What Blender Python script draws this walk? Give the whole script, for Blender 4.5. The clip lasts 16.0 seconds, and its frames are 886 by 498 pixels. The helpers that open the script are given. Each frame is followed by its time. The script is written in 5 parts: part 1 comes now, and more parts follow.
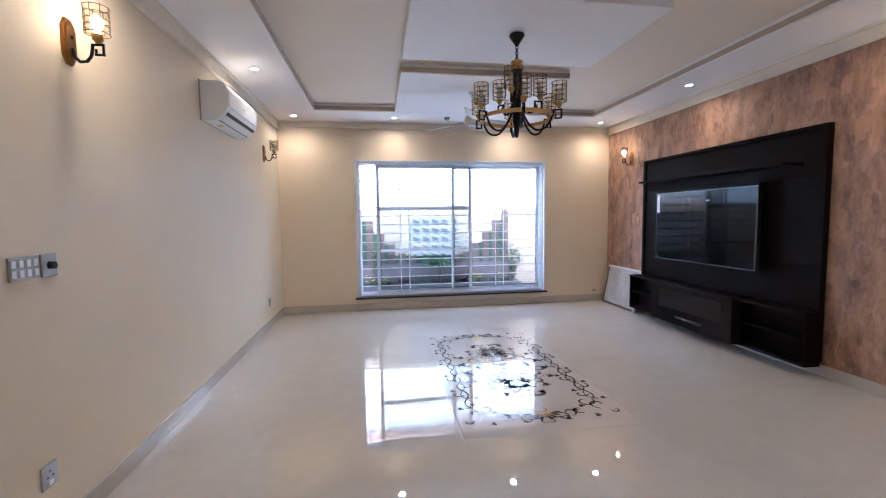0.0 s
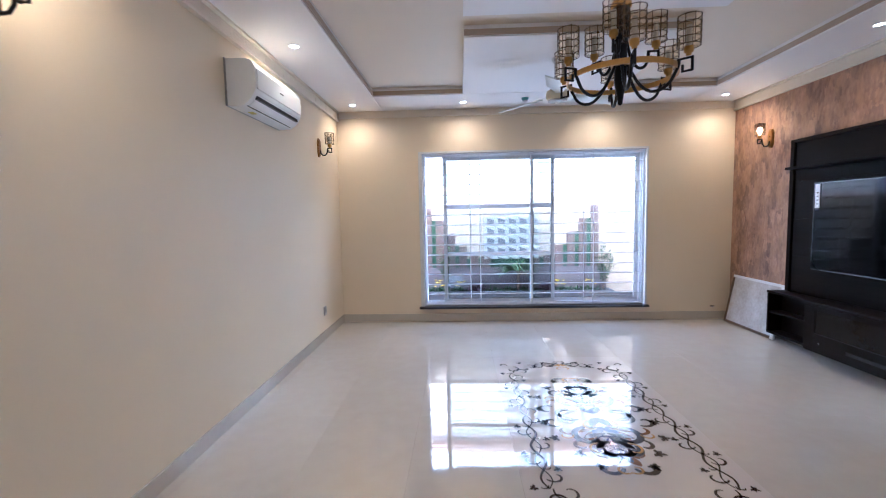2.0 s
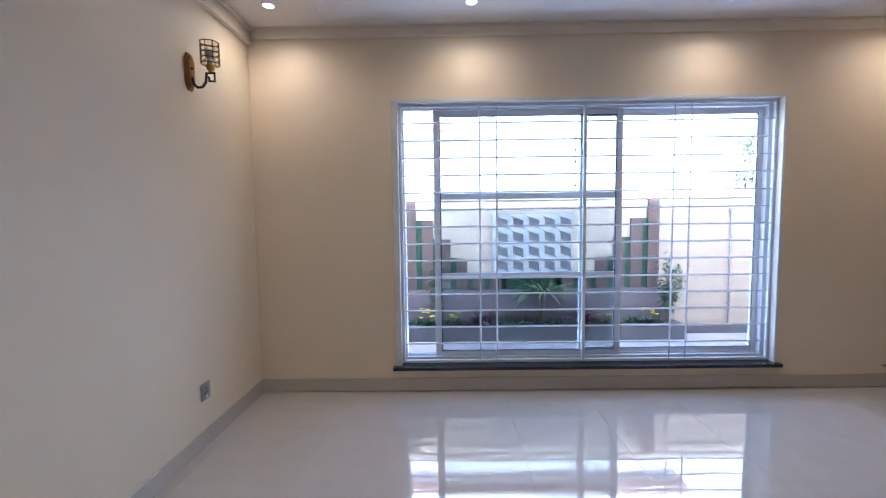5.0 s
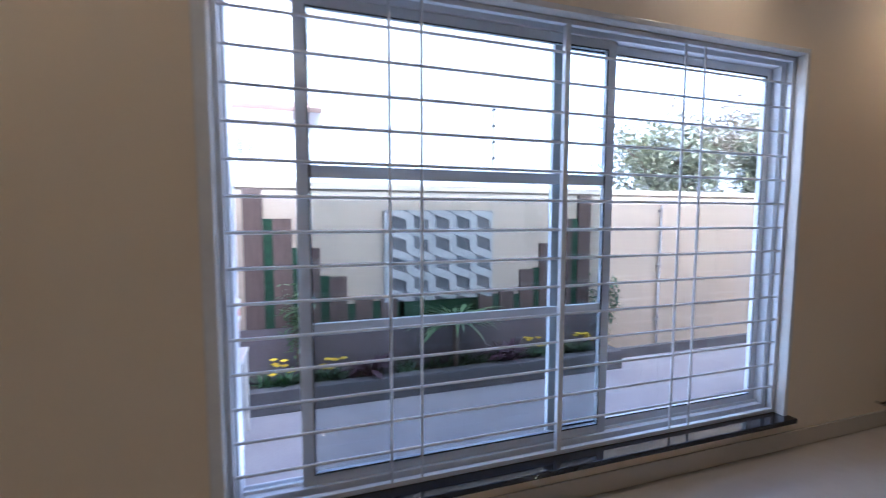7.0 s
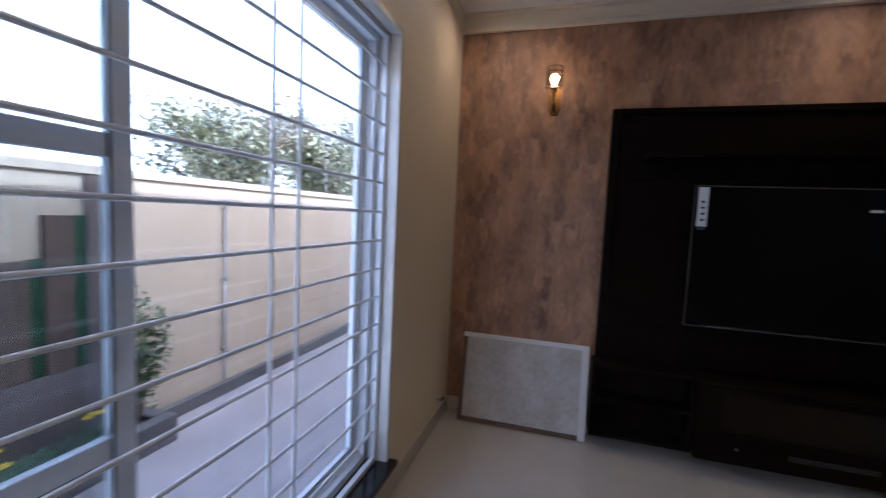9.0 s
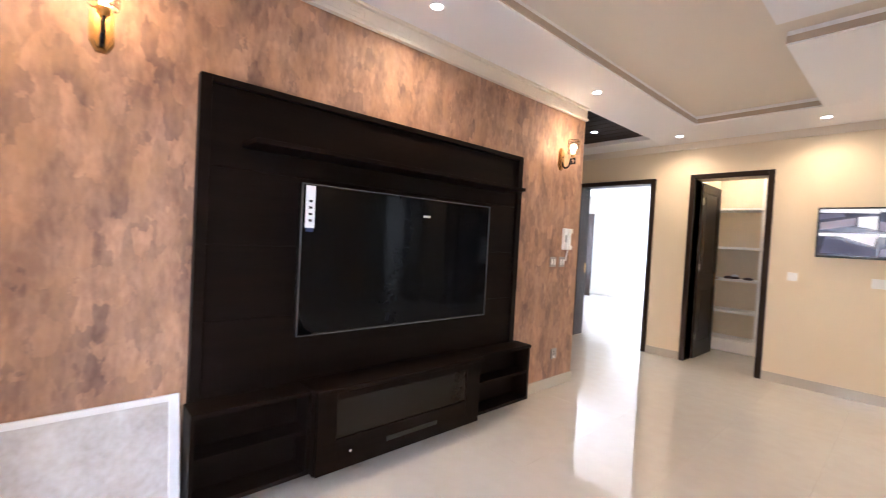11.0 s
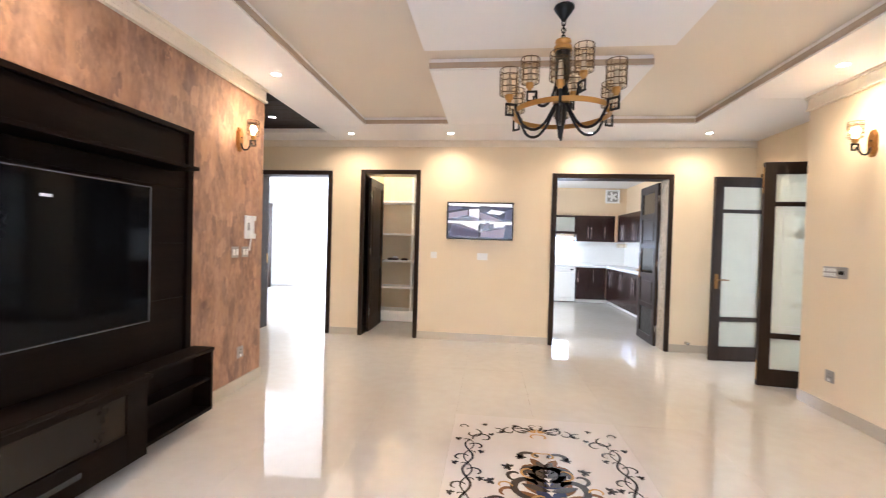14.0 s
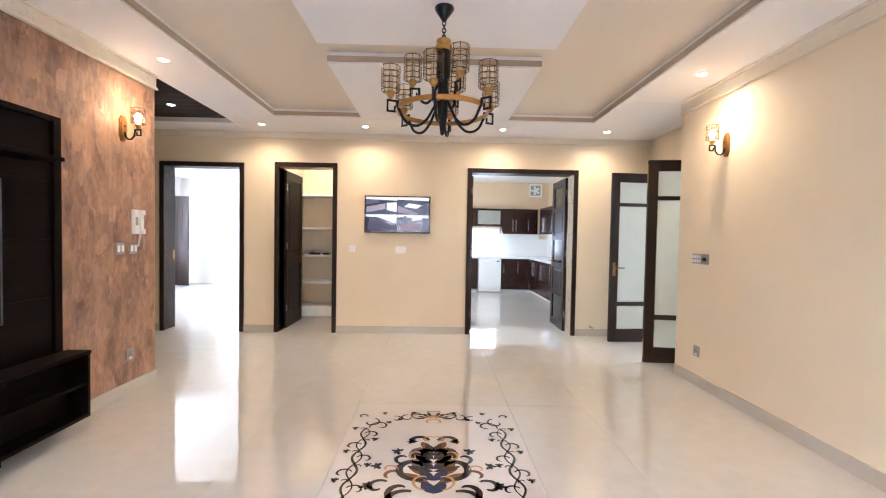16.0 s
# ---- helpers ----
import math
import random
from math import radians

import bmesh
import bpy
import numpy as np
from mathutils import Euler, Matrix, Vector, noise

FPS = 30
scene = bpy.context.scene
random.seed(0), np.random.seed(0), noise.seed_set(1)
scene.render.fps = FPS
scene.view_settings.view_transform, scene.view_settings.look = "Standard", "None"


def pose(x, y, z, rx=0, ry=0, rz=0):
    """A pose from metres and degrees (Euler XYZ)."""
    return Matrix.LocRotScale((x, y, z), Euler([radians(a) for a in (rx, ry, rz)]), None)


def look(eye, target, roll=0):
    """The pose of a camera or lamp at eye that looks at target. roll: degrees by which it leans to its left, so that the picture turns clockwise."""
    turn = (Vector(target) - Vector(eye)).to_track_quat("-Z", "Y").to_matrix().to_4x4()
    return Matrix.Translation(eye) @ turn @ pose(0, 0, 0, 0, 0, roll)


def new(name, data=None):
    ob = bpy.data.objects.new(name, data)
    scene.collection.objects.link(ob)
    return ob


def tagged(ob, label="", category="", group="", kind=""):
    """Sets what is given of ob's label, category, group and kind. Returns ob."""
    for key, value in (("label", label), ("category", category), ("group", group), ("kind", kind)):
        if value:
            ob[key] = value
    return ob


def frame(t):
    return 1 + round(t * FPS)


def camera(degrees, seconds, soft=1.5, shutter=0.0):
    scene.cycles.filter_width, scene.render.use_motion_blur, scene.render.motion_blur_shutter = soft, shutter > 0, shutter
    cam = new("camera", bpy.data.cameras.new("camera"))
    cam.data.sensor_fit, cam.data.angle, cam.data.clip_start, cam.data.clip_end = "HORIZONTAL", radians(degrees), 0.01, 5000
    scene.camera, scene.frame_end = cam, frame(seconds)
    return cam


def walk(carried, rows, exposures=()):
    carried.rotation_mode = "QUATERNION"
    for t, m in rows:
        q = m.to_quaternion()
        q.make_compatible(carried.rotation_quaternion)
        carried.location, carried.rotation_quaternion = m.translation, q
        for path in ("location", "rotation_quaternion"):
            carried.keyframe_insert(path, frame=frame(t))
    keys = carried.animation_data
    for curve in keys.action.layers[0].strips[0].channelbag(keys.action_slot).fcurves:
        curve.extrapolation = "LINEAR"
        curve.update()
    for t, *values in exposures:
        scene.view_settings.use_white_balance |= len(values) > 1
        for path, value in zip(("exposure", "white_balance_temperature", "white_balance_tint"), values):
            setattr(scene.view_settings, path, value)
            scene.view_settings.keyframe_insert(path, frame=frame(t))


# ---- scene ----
cam = camera(92.7, 16.0, soft=1.1, shutter=0.45)

PATH = [
    (0, (1.396, 0.083, 1.388), (1.698, 2.055, 1.238), -0.7),
    (0.5, (1.465, 0.219, 1.38), (1.677, 2.202, 1.235), -0.8),
    (1, (1.541, 0.365, 1.371), (1.533, 2.36, 1.233), -1.0),
    (1.5, (1.547, 0.606, 1.382), (1.489, 2.599, 1.232), -1.2),
    (2, (1.594, 0.9, 1.415), (1.513, 2.892, 1.257), -1.1),
    (2.5, (1.634, 1.229, 1.392), (1.552, 3.221, 1.235), -1.0),
    (3, (1.643, 1.605, 1.412), (1.555, 3.598, 1.26), -1.0),
    (3.5, (1.569, 2.03, 1.444), (1.496, 4.022, 1.285), -1.2),
    (4, (1.564, 2.413, 1.39), (1.511, 4.406, 1.232), -1.0),
    (6.5, (1.337, 4.509, 1.345), (1.616, 6.486, 1.217), -0.4),
    (7, (1.407, 4.864, 1.346), (2.025, 6.76, 1.191), 0.1),
    (7.5, (1.564, 5.183, 1.371), (2.493, 6.947, 1.205), 0.5),
    (8, (1.704, 5.439, 1.396), (3.046, 6.911, 1.217), 1.3),
    (8.5, (1.898, 5.599, 1.407), (3.606, 6.626, 1.239), 2.1),
    (9, (2.176, 5.717, 1.409), (4.089, 6.279, 1.255), 2.6),
    (9.5, (2.371, 5.807, 1.419), (4.366, 5.842, 1.291), 2.7),
    (10, (2.505, 5.961, 1.422), (4.411, 5.361, 1.325), 3.0),
    (12.5, (3.009, 5.923, 1.368), (3.948, 4.157, 1.337), 2.5),
    (13, (2.934, 5.93, 1.378), (3.613, 4.049, 1.349), 2.1),
    (13.5, (2.935, 5.909, 1.363), (3.383, 3.959, 1.338), 1.7),
    (14, (2.882, 5.923, 1.369), (3.106, 3.936, 1.336), 1.6),
    (14.5, (2.81, 5.928, 1.361), (2.89, 3.93, 1.327), 1.3),
    (15, (2.668, 5.942, 1.363), (2.727, 3.944, 1.322), 1.2),
    (15.5, (2.574, 5.953, 1.37), (2.6, 3.954, 1.319), 1.2),
    (16, (2.531, 5.977, 1.372), (2.487, 3.978, 1.315), 1.0),
]
EXPOSURES = [
    (0, 3.38, 4400, 9), (2, 3.42, 4350, 9), (3.5, 3.26, 4290, 9), (4.2, 3.16, 4240, 9), (6.3, 2.25, 4500, 10), (7, 2.1, 4500, 10), (8, 1.75, 4500, 10),
    (9, 1.8, 4600, 11), (9.5, 2.45, 4800, 12), (10, 3.75, 5350, 12), (10.5, 4.0, 5200, 11), (12.3, 4.85, 4750, 11), (13, 4.65, 4900, 9), (14.5, 4.32, 5050, 9),
    (16, 4.25, 4950, 9)]
walk(cam, [(t, look(eye, target, roll)) for t, eye, target, roll in PATH], EXPOSURES)

# ---- light ----
world = bpy.data.worlds.new("world")
scene.world = world
world.use_nodes = True
wn = world.node_tree
sky = wn.nodes.new("ShaderNodeTexSky")
sky.sky_type = "NISHITA"
sky.sun_disc = False
sky.sun_elevation = radians(52)
sky.sun_rotation = radians(160)
sky.air_density = 0.7
sky.dust_density = 9.0
sky.ozone_density = 0.3
wn.links.new(sky.outputs["Color"], wn.nodes["Background"].inputs["Color"])
wn.nodes["Background"].inputs["Strength"].default_value = 0.15

sun = new("sun", bpy.data.lights.new("sun", "SUN"))
sun.data.energy = 2.2
sun.data.angle = radians(0.6)
sun.data.color = (1.0, 0.94, 0.86)
sun.matrix_world = look((6, -20, 30), (2.5, 4, 0))


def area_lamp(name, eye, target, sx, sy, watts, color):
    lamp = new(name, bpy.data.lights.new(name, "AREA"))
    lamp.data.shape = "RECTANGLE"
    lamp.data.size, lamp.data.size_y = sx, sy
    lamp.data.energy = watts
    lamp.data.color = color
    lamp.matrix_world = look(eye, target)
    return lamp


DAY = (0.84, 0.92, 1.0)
# fill lamp added flat outside the sill, facing up, to brighten the ceiling
window_fill = area_lamp("window_bounce_fill", (2.56, 7.12, 0.24), (2.56, 7.12, 2.0), 2.9, 0.7, 5, (0.96, 0.97, 1.0))
window_fill.matrix_world = pose(2.56, 7.12, 0.24, 180, 0, 0)
# fill lamp added just inside the assumed bedroom window
area_lamp("bedroom_fill", (9.38, -2.9, 1.5), (5.0, -2.9, 1.3), 3.0, 1.8, 12, (1.0, 0.97, 0.93))
area_lamp("kitchen_daylight", (1.25, -5.22, 1.33), (1.25, -2.0, 0.9), 0.8, 0.5, 0.5, DAY)
# fill lamp added at a blank kitchen wall, no window behind it
area_lamp("kitchen_side_fill", (3.62, -2.6, 1.6), (0.0, -2.6, 1.2), 1.6, 1.1, 8, (1.0, 0.95, 0.88))
# fill lamp added in the closed entrance hall to light the glazed doors
area_lamp("entrance_fill", (-2.9, 0.85, 1.4), (1.0, 0.85, 1.0), 1.4, 1.9, 7, (1.0, 0.96, 0.9))

# ---- materials ----


def mat(name, color, rough=0.5, metal=0.0, vary=0.08, scale=3.0, fine=60.0, bump=0.05, second=None, mix=0.5, coat=0.0,
        stretch=(1, 1, 1), rough_vary=0.06):
    """A surface with variation at two scales, in object space."""
    m = bpy.data.materials.new(name)
    m.use_nodes = True
    nt = m.node_tree
    b = nt.nodes["Principled BSDF"]
    b.inputs["Metallic"].default_value = metal
    b.inputs["Coat Weight"].default_value = coat
    b.inputs["Coat Roughness"].default_value = 0.08
    co = nt.nodes.new("ShaderNodeNewGeometry")
    mp = nt.nodes.new("ShaderNodeMapping")
    mp.inputs["Scale"].default_value = stretch
    nt.links.new(co.outputs["Position"], mp.inputs["Vector"])
    big = nt.nodes.new("ShaderNodeTexNoise")
    big.inputs["Scale"].default_value = scale
    big.inputs["Detail"].default_value = 4
    small = nt.nodes.new("ShaderNodeTexNoise")
    small.inputs["Scale"].default_value = fine
    small.inputs["Detail"].default_value = 3
    for n in (big, small):
        nt.links.new(mp.outputs["Vector"], n.inputs["Vector"])
    add = nt.nodes.new("ShaderNodeMath")
    add.operation = "MULTIPLY_ADD"
    add.inputs[1].default_value = 0.65
    nt.links.new(big.outputs["Fac"], add.inputs[0])
    sm = nt.nodes.new("ShaderNodeMath")
    sm.operation = "MULTIPLY"
    sm.inputs[1].default_value = 0.35
    nt.links.new(small.outputs["Fac"], sm.inputs[0])
    nt.links.new(sm.outputs[0], add.inputs[2])
    ramp = nt.nodes.new("ShaderNodeValToRGB")
    ramp.color_ramp.elements[0].position = 0.5 - mix * 0.4
    ramp.color_ramp.elements[1].position = 0.5 + mix * 0.4
    c2 = second or tuple(min(1, c * (1 + vary)) for c in color)
    c1 = color if second else tuple(c * (1 - vary) for c in color)
    ramp.color_ramp.elements[0].color = (*c1, 1)
    ramp.color_ramp.elements[1].color = (*c2, 1)
    nt.links.new(add.outputs[0], ramp.inputs["Fac"])
    nt.links.new(ramp.outputs["Color"], b.inputs["Base Color"])
    rr = nt.nodes.new("ShaderNodeMapRange")
    rr.inputs["To Min"].default_value = max(0.0, rough - rough_vary)
    rr.inputs["To Max"].default_value = min(1.0, rough + rough_vary)
    nt.links.new(big.outputs["Fac"], rr.inputs["Value"])
    nt.links.new(rr.outputs["Result"], b.inputs["Roughness"])
    if bump:
        bp = nt.nodes.new("ShaderNodeBump")
        bp.inputs["Strength"].default_value = bump
        bp.inputs["Distance"].default_value = 0.01
        nt.links.new(small.outputs["Fac"], bp.inputs["Height"])
        nt.links.new(bp.outputs["Normal"], b.inputs["Normal"])
    return m


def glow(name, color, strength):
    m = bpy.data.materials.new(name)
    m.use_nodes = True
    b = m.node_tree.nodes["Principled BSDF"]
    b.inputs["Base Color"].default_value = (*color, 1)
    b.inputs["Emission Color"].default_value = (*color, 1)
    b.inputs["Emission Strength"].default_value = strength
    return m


def glass(name, color=(1, 1, 1), rough=0.0, mixin=0.85):
    """Thin pane: clear transmission with a fresnel gloss."""
    m = bpy.data.materials.new(name)
    m.use_nodes = True
    nt = m.node_tree
    out = nt.nodes["Material Output"]
    nt.nodes.remove(nt.nodes["Principled BSDF"])
    tr = nt.nodes.new("ShaderNodeBsdfTransparent")
    tr.inputs["Color"].default_value = (*color, 1)
    gl = nt.nodes.new("ShaderNodeBsdfGlossy")
    gl.inputs["Roughness"].default_value = rough
    lw = nt.nodes.new("ShaderNodeLayerWeight")
    lw.inputs["Blend"].default_value = 0.5
    pw = nt.nodes.new("ShaderNodeMath")
    pw.operation = "POWER"
    pw.inputs[1].default_value = 4.0
    nt.links.new(lw.outputs["Facing"], pw.inputs[0])
    fr = nt.nodes.new("ShaderNodeMath")
    fr.operation = "MULTIPLY_ADD"
    fr.inputs[1].default_value = 0.5
    fr.inputs[2].default_value = 0.03
    nt.links.new(pw.outputs[0], fr.inputs[0])
    mx = nt.nodes.new("ShaderNodeMixShader")
    nt.links.new(fr.outputs[0], mx.inputs[0])
    nt.links.new(tr.outputs[0], mx.inputs[1])
    nt.links.new(gl.outputs[0], mx.inputs[2])
    nt.links.new(mx.outputs[0], out.inputs["Surface"])
    return m


def wallpaper_material():
    """Distressed plaster wallpaper: overlapping brush patches in browns and mauves."""
    m = mat("wallpaper", (0.215, 0.132, 0.088), 0.65, 0, 0, 7.0, 38, 0.12, second=(0.41, 0.275, 0.185), mix=0.3, stretch=(1, 1, 0.45))
    nt = m.node_tree
    b = nt.nodes["Principled BSDF"]
    src = b.inputs["Base Color"].links[0].from_socket
    co = nt.nodes["Geometry"]
    mp = nt.nodes.new("ShaderNodeMapping")
    mp.inputs["Scale"].default_value = (9, 19, 8.5)
    nt.links.new(co.outputs["Position"], mp.inputs["Vector"])
    warp = nt.nodes.new("ShaderNodeTexNoise")
    warp.inputs["Scale"].default_value = 1.9
    warp.inputs["Detail"].default_value = 5
    nt.links.new(mp.outputs["Vector"], warp.inputs["Vector"])
    mixv = nt.nodes.new("ShaderNodeVectorMath")
    mixv.operation = "MULTIPLY_ADD"
    mixv.inputs[1].default_value = (0.95, 0.95, 0.95)
    nt.links.new(warp.outputs["Color"], mixv.inputs[0])
    nt.links.new(mp.outputs["Vector"], mixv.inputs[2])
    vo = nt.nodes.new("ShaderNodeTexVoronoi")
    vo.feature = "F1"
    vo.distance = "CHEBYCHEV"
    vo.inputs["Scale"].default_value = 0.8
    nt.links.new(mixv.outputs[0], vo.inputs["Vector"])
    ramp = nt.nodes.new("ShaderNodeValToRGB")
    e = ramp.color_ramp.elements
    e[0].position, e[0].color = 0.1, (0.68, 0.60, 0.60, 1)
    e[1].position, e[1].color = 0.9, (1.25, 1.08, 0.94, 1)
    mid = e.new(0.5)
    mid.color = (1.02, 0.9, 0.82, 1)
    nt.links.new(vo.outputs["Color"], ramp.inputs["Fac"])
    mul = nt.nodes.new("ShaderNodeMix")
    mul.data_type = "RGBA"
    mul.blend_type = "MULTIPLY"
    mul.inputs["Factor"].default_value = 1.0
    nt.links.new(src, mul.inputs["A"])
    nt.links.new(ramp.outputs["Color"], mul.inputs["B"])
    # warm orange smudges
    sm = nt.nodes.new("ShaderNodeTexNoise")
    sm.inputs["Scale"].default_value = 0.55
    sm.inputs["Detail"].default_value = 4
    nt.links.new(mp.outputs["Vector"], sm.inputs["Vector"])
    lim = nt.nodes.new("ShaderNodeMapRange")
    lim.inputs["From Min"].default_value = 0.47
    lim.inputs["From Max"].default_value = 0.68
    lim.inputs["To Max"].default_value = 0.6
    nt.links.new(sm.outputs["Fac"], lim.inputs["Value"])
    tint = nt.nodes.new("ShaderNodeMix")
    tint.data_type = "RGBA"
    tint.inputs["B"].default_value = (0.41, 0.23, 0.115, 1)
    nt.links.new(lim.outputs["Result"], tint.inputs["Factor"])
    nt.links.new(mul.outputs["Result"], tint.inputs["A"])
    nt.links.new(tint.outputs["Result"], b.inputs["Base Color"])
    return m


def floor_material():
    """Polished cream porcelain with faint veins and a slightly wavy polish."""
    m = mat("polished_porcelain", (0.47, 0.43, 0.37), 0.014, 0, 0, 0.8, 9, 0.0, second=(0.57, 0.53, 0.475), mix=0.7, rough_vary=0.006)
    nt = m.node_tree
    b = nt.nodes["Principled BSDF"]
    b.inputs["IOR"].default_value = 1.9
    b.inputs["Specular IOR Level"].default_value = 0.62
    wav = nt.nodes.new("ShaderNodeTexNoise")
    wav.inputs["Scale"].default_value = 3.5
    wav.inputs["Detail"].default_value = 1
    nt.links.new(nt.nodes["Geometry"].outputs["Position"], wav.inputs["Vector"])
    bp = nt.nodes.new("ShaderNodeBump")
    bp.inputs["Strength"].default_value = 0.05
    bp.inputs["Distance"].default_value = 0.012
    nt.links.new(wav.outputs["Fac"], bp.inputs["Height"])
    nt.links.new(bp.outputs["Normal"], b.inputs["Normal"])
    return m


def screen_material():
    """A lit monitor picture: soft grey and blue shapes."""
    m = bpy.data.materials.new("camera_picture")
    m.use_nodes = True
    nt = m.node_tree
    b = nt.nodes["Principled BSDF"]
    b.inputs["Base Color"].default_value = (0.02, 0.02, 0.03, 1)
    b.inputs["Roughness"].default_value = 0.15
    co = nt.nodes.new("ShaderNodeNewGeometry")
    n1 = nt.nodes.new("ShaderNodeTexNoise")
    n1.inputs["Scale"].default_value = 9
    n1.inputs["Detail"].default_value = 5
    n1.inputs["Roughness"].default_value = 0.65
    nt.links.new(co.outputs["Position"], n1.inputs["Vector"])
    ramp = nt.nodes.new("ShaderNodeValToRGB")
    e = ramp.color_ramp.elements
    e[0].position, e[0].color = 0.36, (0.03, 0.035, 0.07, 1)
    e[1].position, e[1].color = 0.66, (0.75, 0.78, 0.95, 1)
    mid = e.new(0.5)
    mid.color = (0.16, 0.17, 0.26, 1)
    nt.links.new(n1.outputs["Fac"], ramp.inputs["Fac"])
    nt.links.new(ramp.outputs["Color"], b.inputs["Emission Color"])
    b.inputs["Emission Strength"].default_value = 0.014
    return m


WALL = mat("cream_wall_paint", (0.725, 0.607, 0.425), 0.55, 0, 0.03, 1.2, 220, 0.03)
CEIL = mat("white_ceiling_paint", (0.80, 0.77, 0.74), 0.6, 0, 0.02, 1.5, 150, 0.02)
CEIL_CREAM = mat("cream_ceiling", (0.72, 0.63, 0.50), 0.6, 0, 0.02, 1.5, 150, 0.02)
CORNICE = mat("cornice_plaster", (0.74, 0.66, 0.53), 0.55, 0, 0.03, 2, 120, 0.04)
COVE_SHADE = mat("cove_edge_shade", (0.42, 0.33, 0.24), 0.6, 0, 0.05, 3, 90, 0.03)
FLOOR = floor_material()
SKIRT = mat("skirting_porcelain", (0.49, 0.435, 0.355), 0.12, 0, 0.04, 1.5, 20, 0.0)
PANEL_TILE = mat("medallion_stone", (0.51, 0.465, 0.425), 0.016, 0, 0.03, 1.4, 12, 0.0, rough_vary=0.008)
INLAY_DARK = mat("inlay_dark", (0.035, 0.022, 0.022), 0.07, 0, 0.3, 9, 60, 0.0, rough_vary=0.02)
INLAY_BROWN = mat("inlay_brown", (0.16, 0.075, 0.03), 0.07, 0, 0.3, 9, 60, 0.0, rough_vary=0.02)
INLAY_GOLD = mat("inlay_gold", (0.38, 0.22, 0.07), 0.08, 0, 0.25, 9, 60, 0.0, rough_vary=0.02)
INLAY_BLUE = mat("inlay_blue", (0.03, 0.035, 0.09), 0.07, 0, 0.3, 9, 60, 0.0, rough_vary=0.02)
WALLPAPER = wallpaper_material()
DARKWOOD = mat("dark_wenge_laminate", (0.003, 0.0018, 0.0014), 0.5, 0, 0, 1.2, 14, 0.06, second=(0.010, 0.0056, 0.0037), mix=0.5, stretch=(6, 1, 14))
DOORWOOD = mat("dark_stained_door_wood", (0.014, 0.008, 0.0055), 0.42, 0, 0, 2, 18, 0.08, second=(0.034, 0.020, 0.013), mix=0.6, stretch=(9, 9, 1))
CABWOOD = mat("kitchen_mahogany_gloss", (0.014, 0.005, 0.004), 0.25, 0, 0, 2, 20, 0.02, second=(0.03, 0.010, 0.007), mix=0.6, stretch=(8, 8, 1))
CEILWOOD = mat("passage_ceiling_wood", (0.016, 0.009, 0.006), 0.55, 0, 0, 2, 18, 0.06, second=(0.03, 0.016, 0.011), mix=0.6, stretch=(1, 9, 9))
CEILWOOD.node_tree.nodes["Principled BSDF"].inputs["Specular IOR Level"].default_value = 0.15
DARKWOOD.node_tree.nodes["Principled BSDF"].inputs["Specular IOR Level"].default_value = 0.06
DOORWOOD.node_tree.nodes["Principled BSDF"].inputs["Specular IOR Level"].default_value = 0.18
BLACK_IRON = mat("black_iron", (0.012, 0.012, 0.013), 0.4, 0.6, 0.2, 6, 90, 0.05)
BRASS = mat("antique_brass", (0.50, 0.285, 0.085), 0.34, 1.0, 0.15, 8, 70, 0.03)
OLD_BRASS = mat("aged_brass", (0.26, 0.135, 0.04), 0.42, 1.0, 0.2, 8, 70, 0.04)
BRONZE = mat("wire_bronze", (0.10, 0.06, 0.03), 0.38, 0.8, 0.2, 8, 90, 0.0)
CHROME = mat("brushed_steel", (0.62, 0.62, 0.64), 0.25, 1.0, 0.05, 10, 120, 0.02)
WHITE_PL = mat("white_plastic", (0.78, 0.77, 0.74), 0.3, 0, 0.02, 6, 90, 0.0)
GREY_PL = mat("grey_switch_metal", (0.34, 0.32, 0.30), 0.35, 0.5, 0.06, 10, 100, 0.02)
BLACK_PL = mat("black_plastic", (0.012, 0.012, 0.013), 0.25, 0, 0.1, 8, 90, 0.0)
TVSCREEN = mat("black_screen_glass", (0.003, 0.003, 0.0035), 0.07, 0, 0.05, 5, 50, 0.0, rough_vary=0.01)
TVSCREEN.node_tree.nodes["Principled BSDF"].inputs["Specular IOR Level"].default_value = 0.1
BRONZE_GLASS = mat("bronze_smoked_glass", (0.012, 0.0085, 0.006), 0.16, 0, 0.1, 2, 30, 0)
BRONZE_GLASS.node_tree.nodes["Principled BSDF"].inputs["Specular IOR Level"].default_value = 0.2
ALU = mat("white_powder_aluminium", (0.74, 0.76, 0.80), 0.35, 0.0, 0.05, 4, 100, 0.02)
ALU_GREY = mat("grey_aluminium", (0.60, 0.63, 0.68), 0.35, 0.0, 0.05, 4, 100, 0.02)
GRILLE = mat("grille_white_enamel", (0.68, 0.70, 0.74), 0.35, 0, 0.06, 9, 90, 0.03)
MARBLE = mat("white_marble_reveal", (0.66, 0.65, 0.62), 0.25, 0, 0.08, 4, 30, 0.0)
GRANITE = mat("black_granite", (0.018, 0.018, 0.022), 0.08, 0, 0.5, 20, 180, 0.0, rough_vary=0.02)
GLASS = glass("window_glass", (0.985, 0.992, 0.995))
TINT = glass("tinted_glass", (0.76, 0.79, 0.80))
AMBER = glass("amber_shade_glass", (0.98, 0.92, 0.80), 0.05)
CLEAR = glass("clear_shade_glass", (0.97, 0.93, 0.86), 0.03)
FROST = mat("frosted_glass", (0.66, 0.67, 0.58), 0.35, 0, 0.06, 5, 80, 0.04)
